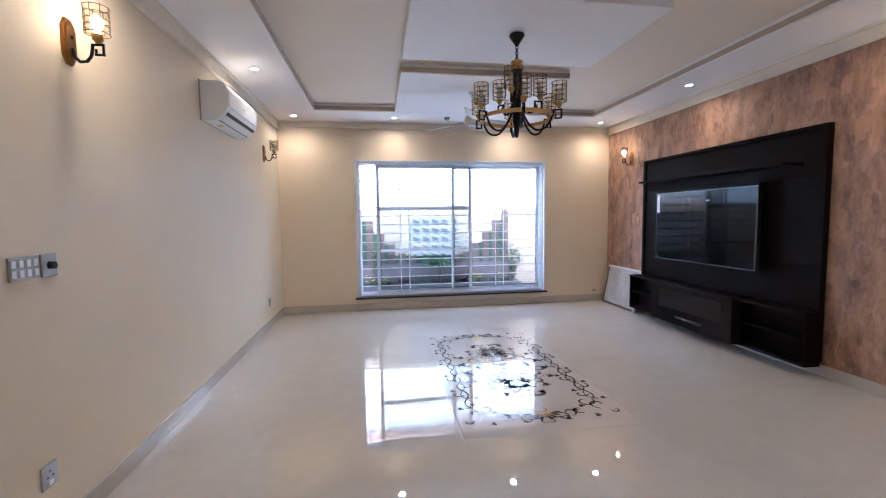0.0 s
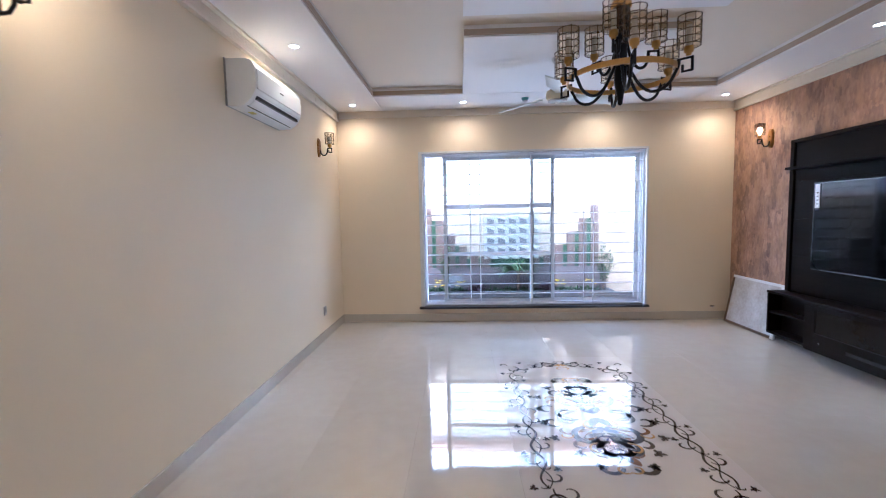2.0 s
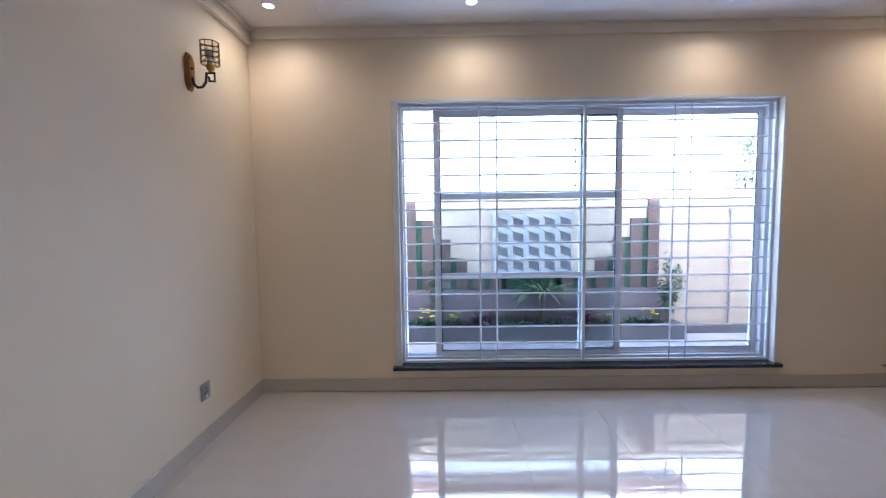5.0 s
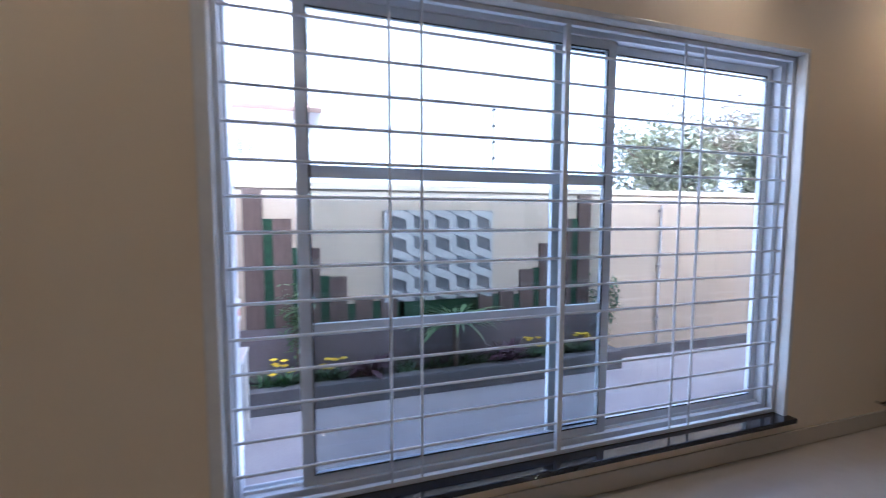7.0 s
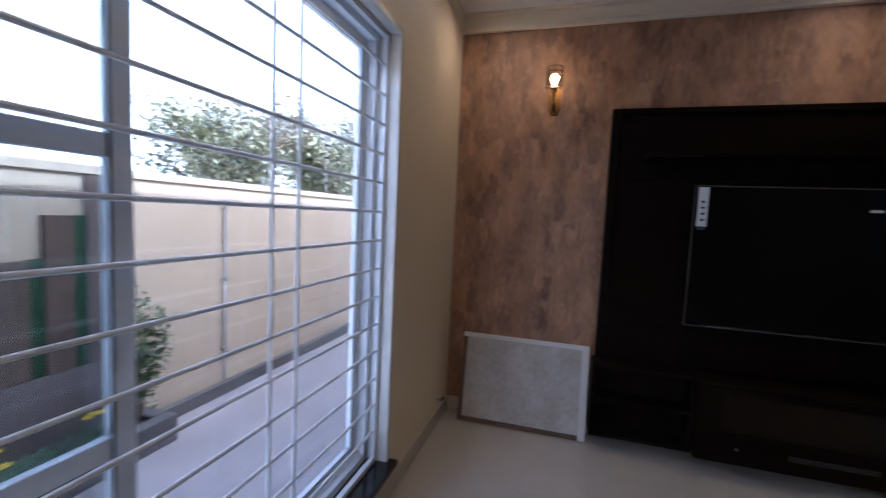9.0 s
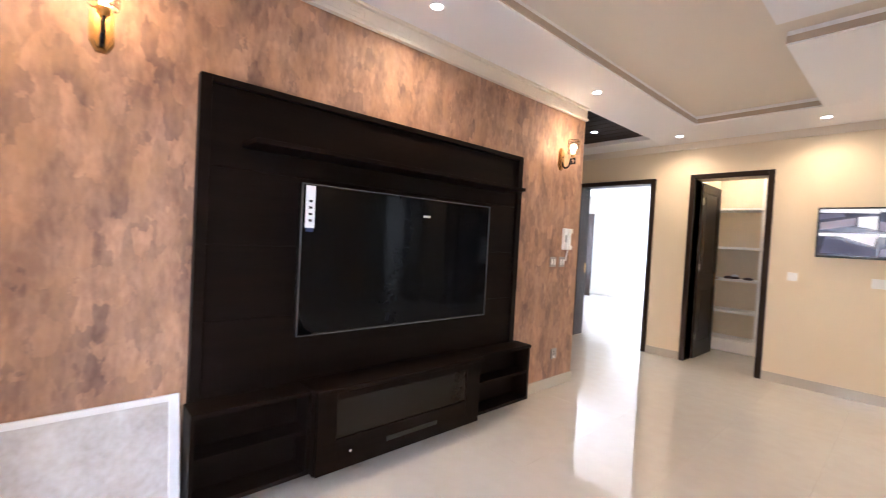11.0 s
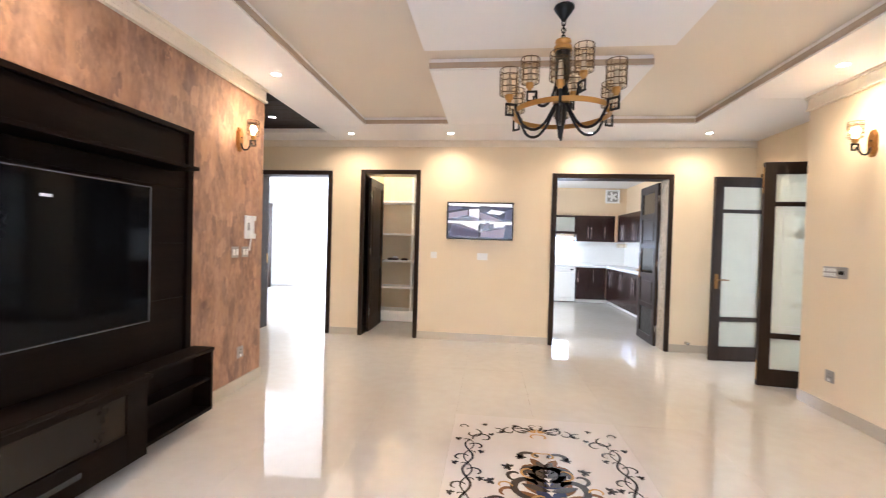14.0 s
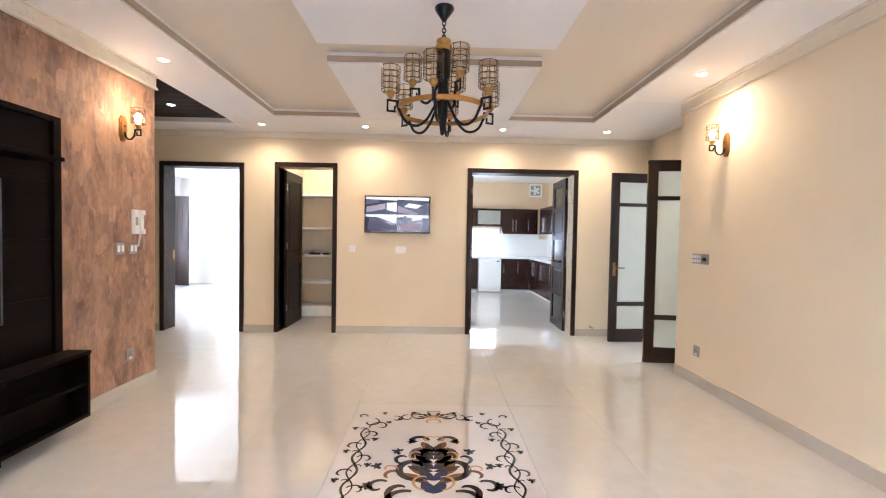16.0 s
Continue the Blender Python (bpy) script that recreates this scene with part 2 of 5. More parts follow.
FROST.node_tree.nodes["Principled BSDF"].inputs["Transmission Weight"].default_value = 0.55
BULB = glow("lit_bulb", (1.0, 0.68, 0.34), 6)
BULB_OFF = mat("unlit_bulb", (0.55, 0.5, 0.42), 0.15, 0, 0.03, 5, 60, 0)
LED = glow("downlight_led", (1.0, 0.90, 0.76), 2.6)
CARTON = mat("white_label_paper", (0.75, 0.76, 0.78), 0.6, 0, 0.03, 8, 90, 0.02)
FILM = mat("clear_film_edge", (0.12, 0.12, 0.125), 0.15, 0.2, 0.1, 20, 90, 0.0)
BOARD = mat("dirty_white_board", (0.40, 0.36, 0.32), 0.6, 0, 0, 5, 34, 0.08, second=(0.62, 0.61, 0.60), mix=0.42)
BOARD_EDGE = mat("white_board_rim", (0.72, 0.72, 0.71), 0.45, 0, 0.05, 6, 60, 0.03)
RUSTY = mat("brown_board_edge", (0.14, 0.09, 0.06), 0.7, 0, 0.3, 8, 60, 0.1)
COUNTER = mat("white_worktop", (0.78, 0.77, 0.74), 0.18, 0, 0.03, 5, 60, 0)
TILE_W = mat("white_backsplash", (0.80, 0.79, 0.76), 0.15, 0, 0.02, 3, 40, 0)
KWALL = mat("kitchen_cream_paint", (0.68, 0.52, 0.33), 0.55, 0, 0.03, 1.5, 180, 0.03)
BWALL = mat("bedroom_white_paint", (0.82, 0.80, 0.76), 0.55, 0, 0.02, 1.5, 180, 0.03)
# outdoors
OUTWALL = mat("beige_boundary_paint", (0.48, 0.40, 0.305), 0.8, 0, 0.06, 2, 90, 0.1)
PAVE = mat("grey_paving", (0.36, 0.335, 0.35), 0.7, 0, 0.12, 3, 60, 0.12)
KERB = mat("grey_kerb_concrete", (0.12, 0.115, 0.12), 0.8, 0, 0.2, 5, 60, 0.2)
DADO = mat("purple_grey_dado", (0.15, 0.125, 0.13), 0.8, 0, 0.15, 5, 60, 0.15)
SOIL = mat("dark_soil", (0.035, 0.026, 0.02), 0.95, 0, 0.4, 12, 90, 0.6)
PLANK = mat("brown_garden_plank", (0.07, 0.045, 0.036), 0.65, 0, 0, 5, 30, 0.2, second=(0.125, 0.085, 0.068), mix=0.6, stretch=(8, 8, 1))
GRASS = mat("green_turf_strip", (0.014, 0.05, 0.022), 0.85, 0, 0.4, 30, 160, 0.5)
RELIEF_D = mat("relief_dark_grey", (0.13, 0.13, 0.135), 0.7, 0, 0.1, 8, 80, 0.1)
RELIEF_L = mat("relief_pale_grey", (0.45, 0.445, 0.43), 0.7, 0, 0.08, 8, 80, 0.1)
LEAF = mat("leaf_green", (0.045, 0.095, 0.035), 0.5, 0, 0.5, 9, 60, 0.1)
LEAF_L = mat("leaf_pale_green", (0.11, 0.17, 0.07), 0.5, 0, 0.4, 9, 60, 0.1)
LEAF_P = mat("leaf_purple", (0.07, 0.03, 0.05), 0.5, 0, 0.4, 9, 60, 0.1)
PETAL = mat("yellow_petal", (0.75, 0.55, 0.02), 0.5, 0, 0.1, 9, 60, 0.05)
# leaf colour lightened to put the bright haze over the trees into it
TREELEAF = mat("hazy_tree_leaf", (0.27, 0.27, 0.16), 0.6, 0, 0.5, 2, 30, 0.1)
TREELEAF_BROWN = mat("brownish_tree_leaf", (0.30, 0.25, 0.17), 0.6, 0, 0.4, 2, 30, 0.1)
BARK = mat("tree_bark", (0.16, 0.11, 0.08), 0.9, 0, 0.3, 9, 60, 0.4)
ORANGE = mat("orange_cooler_plastic", (0.72, 0.09, 0.03), 0.35, 0, 0.06, 8, 80, 0.02)
HOUSEWALL = mat("pale_house_render", (0.72, 0.70, 0.66), 0.8, 0, 0.04, 1, 40, 0.05)
ROOFPINK = mat("pink_roof_edge", (0.55, 0.38, 0.30), 0.8, 0, 0.08, 3, 40, 0.08)
SMOKED = mat("smoked_door_glass", (0.022, 0.02, 0.017), 0.1, 0, 0.2, 4, 40, 0.0, rough_vary=0.03)
HAZE_GLOW = glow("haze_glow", (0.90, 0.95, 1.0), 0.21)
HOUSE_OUT = mat("house_outside_render", (0.60, 0.52, 0.42), 0.8, 0, 0.05, 2, 60, 0.1)

# ---- building helpers ----


def box(bm, x0, x1, y0, y1, z0, z1, bevel=0.0):
    """Adds a box between two corners, with rounded edges where a bevel is given."""
    c = ((x0 + x1) / 2, (y0 + y1) / 2, (z0 + z1) / 2)
    s = (abs(x1 - x0), abs(y1 - y0), abs(z1 - z0))
    r = bmesh.ops.create_cube(bm, size=1, matrix=Matrix.Translation(c) @ Matrix.Diagonal((*s, 1)))
    if bevel:
        edges = list({e for v in r["verts"] for e in v.link_edges})
        bmesh.ops.bevel(bm, geom=edges, offset=min(bevel, min(s) * 0.45), segments=2, affect="EDGES", profile=0.6)
    return bm


def boxes(*dims, bevel=0.0):
    bm = bmesh.new()
    for d in dims:
        box(bm, *d, bevel=bevel)
    return bm


def cyl(bm, p0, p1, r0, r1=None, seg=12, caps=True):
    """A rod or cone from p0 to p1."""
    p0, p1 = Vector(p0), Vector(p1)
    d = p1 - p0
    m = Matrix.Translation((p0 + p1) / 2) @ d.to_track_quat("Z", "Y").to_matrix().to_4x4()
    bmesh.ops.create_cone(bm, cap_ends=caps, segments=seg, radius1=r0, radius2=r0 if r1 is None else r1, depth=d.length, matrix=m)
    return bm


def rod(p0, p1, r, seg=10):
    return cyl(bmesh.new(), p0, p1, r, seg=seg)


def ball(bm, c, r, squash=1.0, seg=14):
    bmesh.ops.create_uvsphere(bm, u_segments=seg, v_segments=max(6, seg // 2), radius=r,
                              matrix=Matrix.Translation(c) @ Matrix.Diagonal((1, 1, squash, 1)))
    return bm


def lathe(bm, profile, c=(0, 0, 0), seg=20):
    """A turned shape from (radius, height) pairs about the vertical through c."""
    rings = []
    for r, z in profile:
        rings.append([bm.verts.new((c[0] + r * math.cos(2 * math.pi * i / seg), c[1] + r * math.sin(2 * math.pi * i / seg), c[2] + z))
                      for i in range(seg)])
    for a, b in zip(rings, rings[1:]):
        for i in range(seg):
            bm.faces.new((a[i], a[(i + 1) % seg], b[(i + 1) % seg], b[i]))
    return bm


def tube(bm, points, r, seg=8):
    """A bent round bar along points."""
    pts = [Vector(p) for p in points]
    rings = []
    up = Vector((0.123, 0.231, 0.97)).normalized()
    for i, p in enumerate(pts):
        d = (pts[min(i + 1, len(pts) - 1)] - pts[max(i - 1, 0)]).normalized()
        a = d.cross(up)
        if a.length < 0.05:
            a = d.cross(Vector((1, 0, 0)))
        a.normalize()
        b = d.cross(a)
        rr = r[i] if isinstance(r, (list, tuple)) else r
        rings.append([bm.verts.new(p + rr * (math.cos(2 * math.pi * k / seg) * a + math.sin(2 * math.pi * k / seg) * b)) for k in range(seg)])
    for a, b in zip(rings, rings[1:]):
        for k in range(seg):
            bm.faces.new((a[k], a[(k + 1) % seg], b[(k + 1) % seg], b[k]))
    bm.faces.new(rings[0][::-1])
    bm.faces.new(rings[-1])
    return bm


def finish(bm, smooth=False):
    bmesh.ops.recalc_face_normals(bm, faces=bm.faces)
    if smooth:
        for f in bm.faces:
            f.smooth = True
    return bm


def part(name, bm, material, parent=None, label="", smooth=False):
    """Links a bmesh as one mesh object, under a thing or a part."""
    finish(bm, smooth)
    me = bpy.data.meshes.new(name)
    bm.to_mesh(me)
    bm.free()
    me.materials.append(material)
    ob = new(name, me)
    if parent:
        ob.parent = parent
    if label:
        ob["label"] = label
    return ob


def thing(name, label, category, group="", kind="", at=None):
    """An empty at the base of a thing, to which its parts belong."""
    return tagged(new(name), label, category, group, kind) if at is None else place(tagged(new(name), label, category, group, kind), at)


def place(ob, m):
    ob.matrix_basis = m
    return ob


def structure(name, bm, material, label, category):
    return tagged(part(name, bm, material), label, category, kind="structure")


H = 2.785
L = 6.5
EX = 5.10
SY = 0.03
TOP = 3.0
DOOR = 2.31

# ---- large structure ----
structure("floor", boxes((-3.2, 9.7, -6.0, 6.5, -0.25, -0.006)), FLOOR, "polished cream porcelain floor base", "floor")
# a darker cream than the border below it
structure("ceiling", boxes((-3.2, 9.7, -6.0, 6.73, TOP - 0.12, TOP)), CEIL_CREAM, "cream upper ceiling of the tray", "ceiling")
# lower border and hanging panels of the tray ceiling
Z1 = TOP - 0.121
structure("ceiling_border", boxes(
    (0.0, 0.615, 1.66, L, H, Z1), (-3.2, 0.615, -0.2, 1.659, H, Z1), (4.475, EX, 0.83, L, H, Z1), (0.616, 4.474, 5.835, L, H, Z1),
    (0.616, EX, SY, 0.829, H, Z1), (EX + 0.001, 9.0, SY, 0.47, H, Z1),
    (1.65, 3.38, 4.30, 5.834, H + 0.001, Z1), (1.66, 3.43, 0.831, 2.44, H + 0.001, Z1), (1.64, 3.42, 2.79, 3.95, H + 0.002, Z1), bevel=0.004),
    CEIL, "white dropped gypsum border with panels over the lounge", "ceiling")
# brown strips put the cove's shade into colour along the tray edges
EDGE = 0.012
structure("ceiling_edge_shade", boxes(
    (0.615, 0.615 + EDGE, 0.845, 5.82, H + 0.014, H + 0.058), (4.475 - EDGE, 4.475, 0.845, 5.82, H + 0.014, H + 0.058),
    (0.63, 1.648, 5.823, 5.834, H + 0.014, H + 0.058), (3.382, 4.46, 5.823, 5.834, H + 0.014, H + 0.058),
    (0.63, 1.658, 0.831, 0.843, H + 0.014, H + 0.058), (3.432, 4.46, 0.831, 0.843, H + 0.014, H + 0.058),
    (1.65, 3.38, 4.288, 4.299, H + 0.014, H + 0.058), (1.66, 3.43, 2.441, 2.453, H + 0.014, H + 0.058)),
    COVE_SHADE, "brown strips standing for the shade along the tray edge", "trim")
structure("ceiling_passage", boxes(*[(EX + 0.002, 9.0, 0.472 + i * 0.16, 0.472 + i * 0.16 + 0.157, H + 0.055, Z1 - 0.01) for i in range(10)], bevel=0.004),
          CEILWOOD, "dark stained wood ceiling of the passage", "ceiling")
# slab out of view, added to block the sun over rooms and garden strip
structure("roof", boxes((-3.4, 9.9, -6.2, 6.75, TOP + 0.002, TOP + 0.35)), HOUSE_OUT, "unseen flat roof slab that keeps the sun off", "roof")

WX0, WX1, WZ0, WZ1 = 1.062, 4.035, 0.197, 2.25
structure("wall_north", boxes((-0.23, WX0, L, 6.73, -0.2, TOP), (WX1, 9.7, L, 6.73, -0.2, TOP), (WX0, WX1, L, 6.73, -0.2, WZ0 - 0.03),
                              (WX0, WX1, L, 6.73, WZ1, TOP)), WALL, "cream painted wall round the wide window", "wall")
structure("wall_west", boxes((-0.23, -0.001, 1.66, 6.499, -0.2, TOP)), WALL, "plain cream painted wall", "wall")
structure("wall_east", boxes((EX, EX + 0.23, 2.03, 6.499, -0.2, TOP)), WALLPAPER, "brown distressed wallpaper feature wall", "wall")
# openings in the south wall: kitchen, pantry, bedroom
KX0, KX1, PX0, PX1, BX0, BX1 = 0.57, 2.01, 3.95, 4.69, 5.235, 6.265
SB = -0.2
structure("wall_south", boxes((-0.5, KX0, SB, SY, -0.2, TOP), (KX1, PX0, SB, SY, -0.2, TOP), (PX1, BX0, SB, SY, -0.2, TOP), (BX1, 9.7, SB, SY, -0.2, TOP),
                              (KX0, KX1, SB, SY, DOOR, TOP), (PX0, PX1, SB, SY, DOOR, TOP), (BX0, BX1, SB, SY, DOOR, TOP)),
          WALL, "cream painted wall with three doorways", "wall")
structure("wall_alcove_west", boxes((-0.73, -0.5, SB, 0.14, -0.2, TOP), (-0.73, -0.5, 1.55, 1.659, -0.2, TOP), (-0.73, -0.5, 0.141, 1.549, DOOR + 0.03, TOP),
                                   (-0.73, -0.231, 1.66, 1.89, -0.2, TOP)), WALL, "cream painted wall of the entrance recess", "wall")
structure("wall_passage_east", boxes((9.0, 9.23, SY, 6.499, -0.2, TOP), (EX + 0.231, 8.999, 2.03, 2.26, -0.2, TOP)), WALL, "plain cream wall that closes the passage", "wall")
structure("wall_hall_west", boxes((-3.2, -2.95, -0.2, 1.89, -0.2, TOP), (-2.949, -0.731, 1.66, 1.89, -0.2, TOP), (-2.949, -0.731, -0.43, SB - 0.001, -0.2, TOP)),
          BWALL, "pale wall that closes the entrance hall", "wall")
# kitchen shell
structure("wall_kitchen", boxes((-0.72, -0.49, -5.43, SB - 0.232, -0.2, TOP), (-0.49, 0.80, -5.43, -5.2, -0.2, TOP), (1.70, 3.9, -5.43, -5.2, -0.2, TOP),
                                (0.80, 1.70, -5.43, -5.2, -0.2, 1.05), (0.80, 1.70, -5.43, -5.2, 1.62, TOP),
                                (3.67, 3.9, -5.199, SB, -0.2, TOP)), KWALL, "warm cream painted kitchen wall", "wall")
# pantry shell and bedroom shell
structure("wall_pantry", boxes((3.901, 4.95, -1.75, -1.52, -0.2, TOP), (4.83, 4.95, -1.519, SB - 0.001, -0.2, TOP)), WALL, "cream painted pantry wall", "wall")
structure("wall_bedroom", boxes((4.951, 9.7, -6.0, -5.77, -0.2, TOP), (9.47, 9.7, -5.769, -4.45, -0.2, TOP), (9.47, 9.7, -1.35, SB - 0.001, -0.2, TOP),
                                (9.47, 9.7, -4.449, -1.351, -0.2, 0.55), (9.47, 9.7, -4.449, -1.351, 2.45, TOP), (4.951, 5.05, -5.769, -1.751, -0.2, TOP)),
          BWALL, "white painted bedroom wall", "wall")

# skirting of polished tile
SK = 0.1
structure("baseboard", boxes(
    (0.0, 0.012, 1.66, L - 0.013, 0, SK), (0.0, EX, L - 0.012, L, 0, SK), (EX - 0.012, EX, 2.03, L - 0.013, 0, SK), (EX - 0.012, EX + 0.23, 2.018, 2.029, 0, SK),
    (KX1 + 0.06, PX0 - 0.06, SY, SY + 0.012, 0, SK), (PX1 + 0.06, BX0 - 0.06, SY, SY + 0.012, 0, SK), (-0.49, KX0 - 0.06, SY, SY + 0.012, 0, SK),
    (BX1 + 0.06, 8.99, SY, SY + 0.012, 0, SK), (-0.2, -0.001, 1.648, 1.659, 0, SK), bevel=0.002), SKIRT, "polished cream tile skirting", "baseboard")


# cornices: plain band on the short walls, key pattern on the long walls
def cornice(name, axis, a, b, face, out):
    bm = bmesh.new()
    prof = ((0.030, 0.0, 0.012), (0.012, 0.012, 0.075), (0.022, 0.075, 0.088)) if axis == "x" else ((0.035, 0.0, 0.02), (0.018, 0.02, 0.105), (0.045, 0.105, 0.125))
    hgt = prof[-1][2]
    for d, z0, z1 in prof:
        z0, z1 = H - hgt + z0, H - hgt + z1
        if axis == "x":
            box(bm, a, b, min(face, face + out * d), max(face, face + out * d), z0, z1, 0.003)
        else:
            box(bm, min(face, face + out * d), max(face, face + out * d), a, b, z0, z1, 0.003)
    if axis == "y":
        u, z = 0.014, H - 0.092
        n = int((b - a) / 0.17)
        step = (b - a) / n
        for i in range(n):
            y = a + i * step + 0.01
            for y0, y1, k0, k1 in ((0, 0.15, 0, 1), (0, 0.014, 1, 4), (0, 0.11, 4, 5), (0.096, 0.11, 2, 4), (0.045, 0.096, 2, 3)):
                f = face + out * 0.018
                box(bm, min(f, f + out * 0.0025), max(f, f + out * 0.0025), y + y0, y + y1, z + k0 * u, z + k1 * u)
    return structure(name, bm, CORNICE, "cream moulded plaster cornice", "cornice")


cornice("cornice_north", "x", 0.036, EX - 0.036, L, -1)
cornice("cornice_south", "x", -0.49, EX + 1.2, SY, 1)
cornice("cornice_west", "y", 1.66, L - 0.001, 0.0, 1)
cornice("cornice_east", "y", 2.03, L - 0.001, EX, -1)


# ---- doors ----
def door_frame(door, x0, x1, top, y0, y1, w=0.062):
    part("jamb", boxes((x0 - w, x0, y0, y1, 0, top + w), bevel=0.006), DOORWOOD, door)
    part("jamb", boxes((x1, x1 + w, y0, y1, 0, top + w), bevel=0.006), DOORWOOD, door)
    part("head", boxes((x0 + 0.0005, x1 - 0.0005, y0, y1, top, top + w), bevel=0.006), DOORWOOD, door)


def hinge(leaf, z, x=0.0, y=0.0):
    bm = bmesh.new()
    cyl(bm, (x, y, z - 0.045), (x, y, z + 0.045), 0.009, seg=10)
    box(bm, x, x + 0.03, y - 0.002, y + 0.002, z - 0.045, z + 0.045)
    part("hinge", bm, CHROME, leaf)


def lever(leaf, x, z, y, side, along=-1):
    bm = bmesh.new()
    box(bm, x - 0.02, x + 0.02, min(y, y + side * 0.008), max(y, y + side * 0.008), z - 0.11, z + 0.07, 0.003)
    cyl(bm, (x, y, z), (x, y + side * 0.05, z), 0.009)
    tube(bm, [(x, y + side * 0.05, z), (x + along * 0.05, y + side * 0.055, z + 0.004), (x + along * 0.12, y + side * 0.05, z)], 0.008)
    part("handle", bm, OLD_BRASS, leaf, "aged brass lever handle")


door_1 = thing("door_1", "dark wood double doorway to the kitchen, standing open", "door", kind="structure")
door_frame(door_1, KX0, KX1, DOOR - 0.03, SB - 0.01, SY + 0.022)
door_2 = thing("door_2", "dark wood pantry doorway with its door ajar", "door", kind="structure")
door_frame(door_2, PX0, PX1, DOOR, SB - 0.01, SY + 0.022)
door_3 = thing("door_3", "dark wood bedroom doorway with its door open", "door", kind="structure")
door_frame(door_3, BX0, BX1, DOOR - 0.02, SB - 0.01, SY + 0.022)


def panel_leaf(door, w, h, rows, m, mat_panel=None, alternate=False):
    """A framed leaf: stiles, rails and one panel between each two rails. Hinged at x = 0, leaf towards +x."""
    leaf = part("door_leaf", boxes((0, 0.1, -0.02, 0.02, 0.008, h), (w - 0.1, w, -0.02, 0.02, 0.008, h),
                                   *[(0.1, w - 0.1, -0.02, 0.02, z0, z1) for z0, z1 in rows], bevel=0.003), DOORWOOD, door)
    zs = list(rows)
    for i, ((a0, a1), (b0, b1)) in enumerate(zip(zs, zs[1:])):
        glazed = mat_panel is not None and i % 2 == 0
        bm = boxes((0.1, w - 0.1, -0.007, 0.007, a1, b0))
        if not glazed:
            box(bm, 0.14, w - 0.14, -0.014, 0.014, a1 + 0.04, b0 - 0.04, 0.008)
        part("panel", bm, mat_panel if glazed else DOORWOOD, leaf)
    leaf.matrix_basis = m
    return leaf


rows5 = [(0.008, 0.12), (0.50, 0.57), (0.93, 1.0), (1.36, 1.43), (1.79, 1.86), (2.16, 2.27)]
leaf = panel_leaf(door_1, 0.7, 2.27, rows5, pose(KX0 + 0.023, SB - 0.012, 0, 0, 0, -91), SMOKED, True)
for z in (0.25, 1.15, 2.05):
    hinge(leaf, z)
lever(leaf, 0.65, 1.02, 0.02, 1)
leaf = panel_leaf(door_1, 0.7, 2.27, rows5, pose(KX1 - 0.023, SB - 0.012, 0, 0, 0, -89), SMOKED, True)
for z in (0.25, 1.15, 2.05):
    hinge(leaf, z)
leaf = panel_leaf(door_2, 0.72, 2.29, [(0.008, 0.22), (0.92, 1.1), (2.17, 2.29)], pose(PX1 - 0.012, SB + 0.02, 0, 0, 0, 270))
for z in (0.3, 1.2, 2.05):
    hinge(leaf, z, 0.0, -0.022)
lever(leaf, 0.66, 1.05, -0.02, -1)
part("strike_plate", boxes((BX1 - 0.003, BX1 - 0.0005, SB + 0.01, SB + 0.035, 0.98, 1.12), bevel=0.001), BRASS, door_3, "brass strike plate")

# glazed double doors of the entrance recess
door_4 = thing("door_4", "dark wood double doors with frosted etched glass, open", "door", kind="structure")
part("jamb", boxes((-0.74, -0.49, 0.141, 0.2, 0, 2.34), bevel=0.005), DOORWOOD, door_4)
part("jamb", boxes((-0.74, -0.49, 1.49, 1.549, 0, 2.34), bevel=0.005), DOORWOOD, door_4)
part("head", boxes((-0.74, -0.49, 0.201, 1.489, 2.28, 2.34), bevel=0.005), DOORWOOD, door_4)
ROWS_G = [(0.008, 0.18), (0.49, 0.545), (1.82, 1.865), (2.14, 2.262)]


def glazed_leaf(w, m):
    g = part("door_leaf", boxes((0, 0.1, -0.022, 0.022, 0.008, 2.262), (w - 0.105, w, -0.022, 0.022, 0.008, 2.262),
                                *[(0.1, w - 0.105, -0.022, 0.022, a, b) for a, b in ROWS_G], bevel=0.003), DOORWOOD, door_4)
    for (a0, a1), (b0, b1) in zip(ROWS_G, ROWS_G[1:]):
        part("pane", boxes((0.1, w - 0.105, -0.004, 0.004, a1, b0)), FROST, g).visible_shadow = False
    x0, x1, z0, z1 = 0.14, w - 0.145, 0.58, 1.785
    bm = bmesh.new()
    for q in (0, 0.035):
        for s in (-0.0065, 0.0045):
            box(bm, x0 + q, x0 + q + 0.008, s, s + 0.002, z0, z1)
            box(bm, x1 - q - 0.008, x1 - q, s, s + 0.002, z0, z1)
            box(bm, x0, x1, s, s + 0.002, z0 + q, z0 + q + 0.008)
            box(bm, x0, x1, s, s + 0.002, z1 - q - 0.008, z1 - q)
    part("etched_border", bm, WHITE_PL, g, "bevelled clear border lines")
    bm = bmesh.new()
    cx = (x0 + x1) / 2
    for k, zc in enumerate((0.8, 1.15, 1.5)):
        for i in range(5):
            a = radians(-60 + 30 * i)
            n = 6
            pts = [(cx + 0.02 + math.sin(a) * 0.1 * j / n, -0.006, zc + math.cos(a) * 0.1 * j / n * (1 if k != 1 else 0.5)) for j in range(n + 1)]
            tube(bm, pts, [0.002 + 0.008 * math.sin(math.pi * j / n) for j in range(n + 1)], 5)
    part("etched_flowers", bm, WHITE_PL, g, "etched flower sprays")
    g.matrix_basis = m
    return g


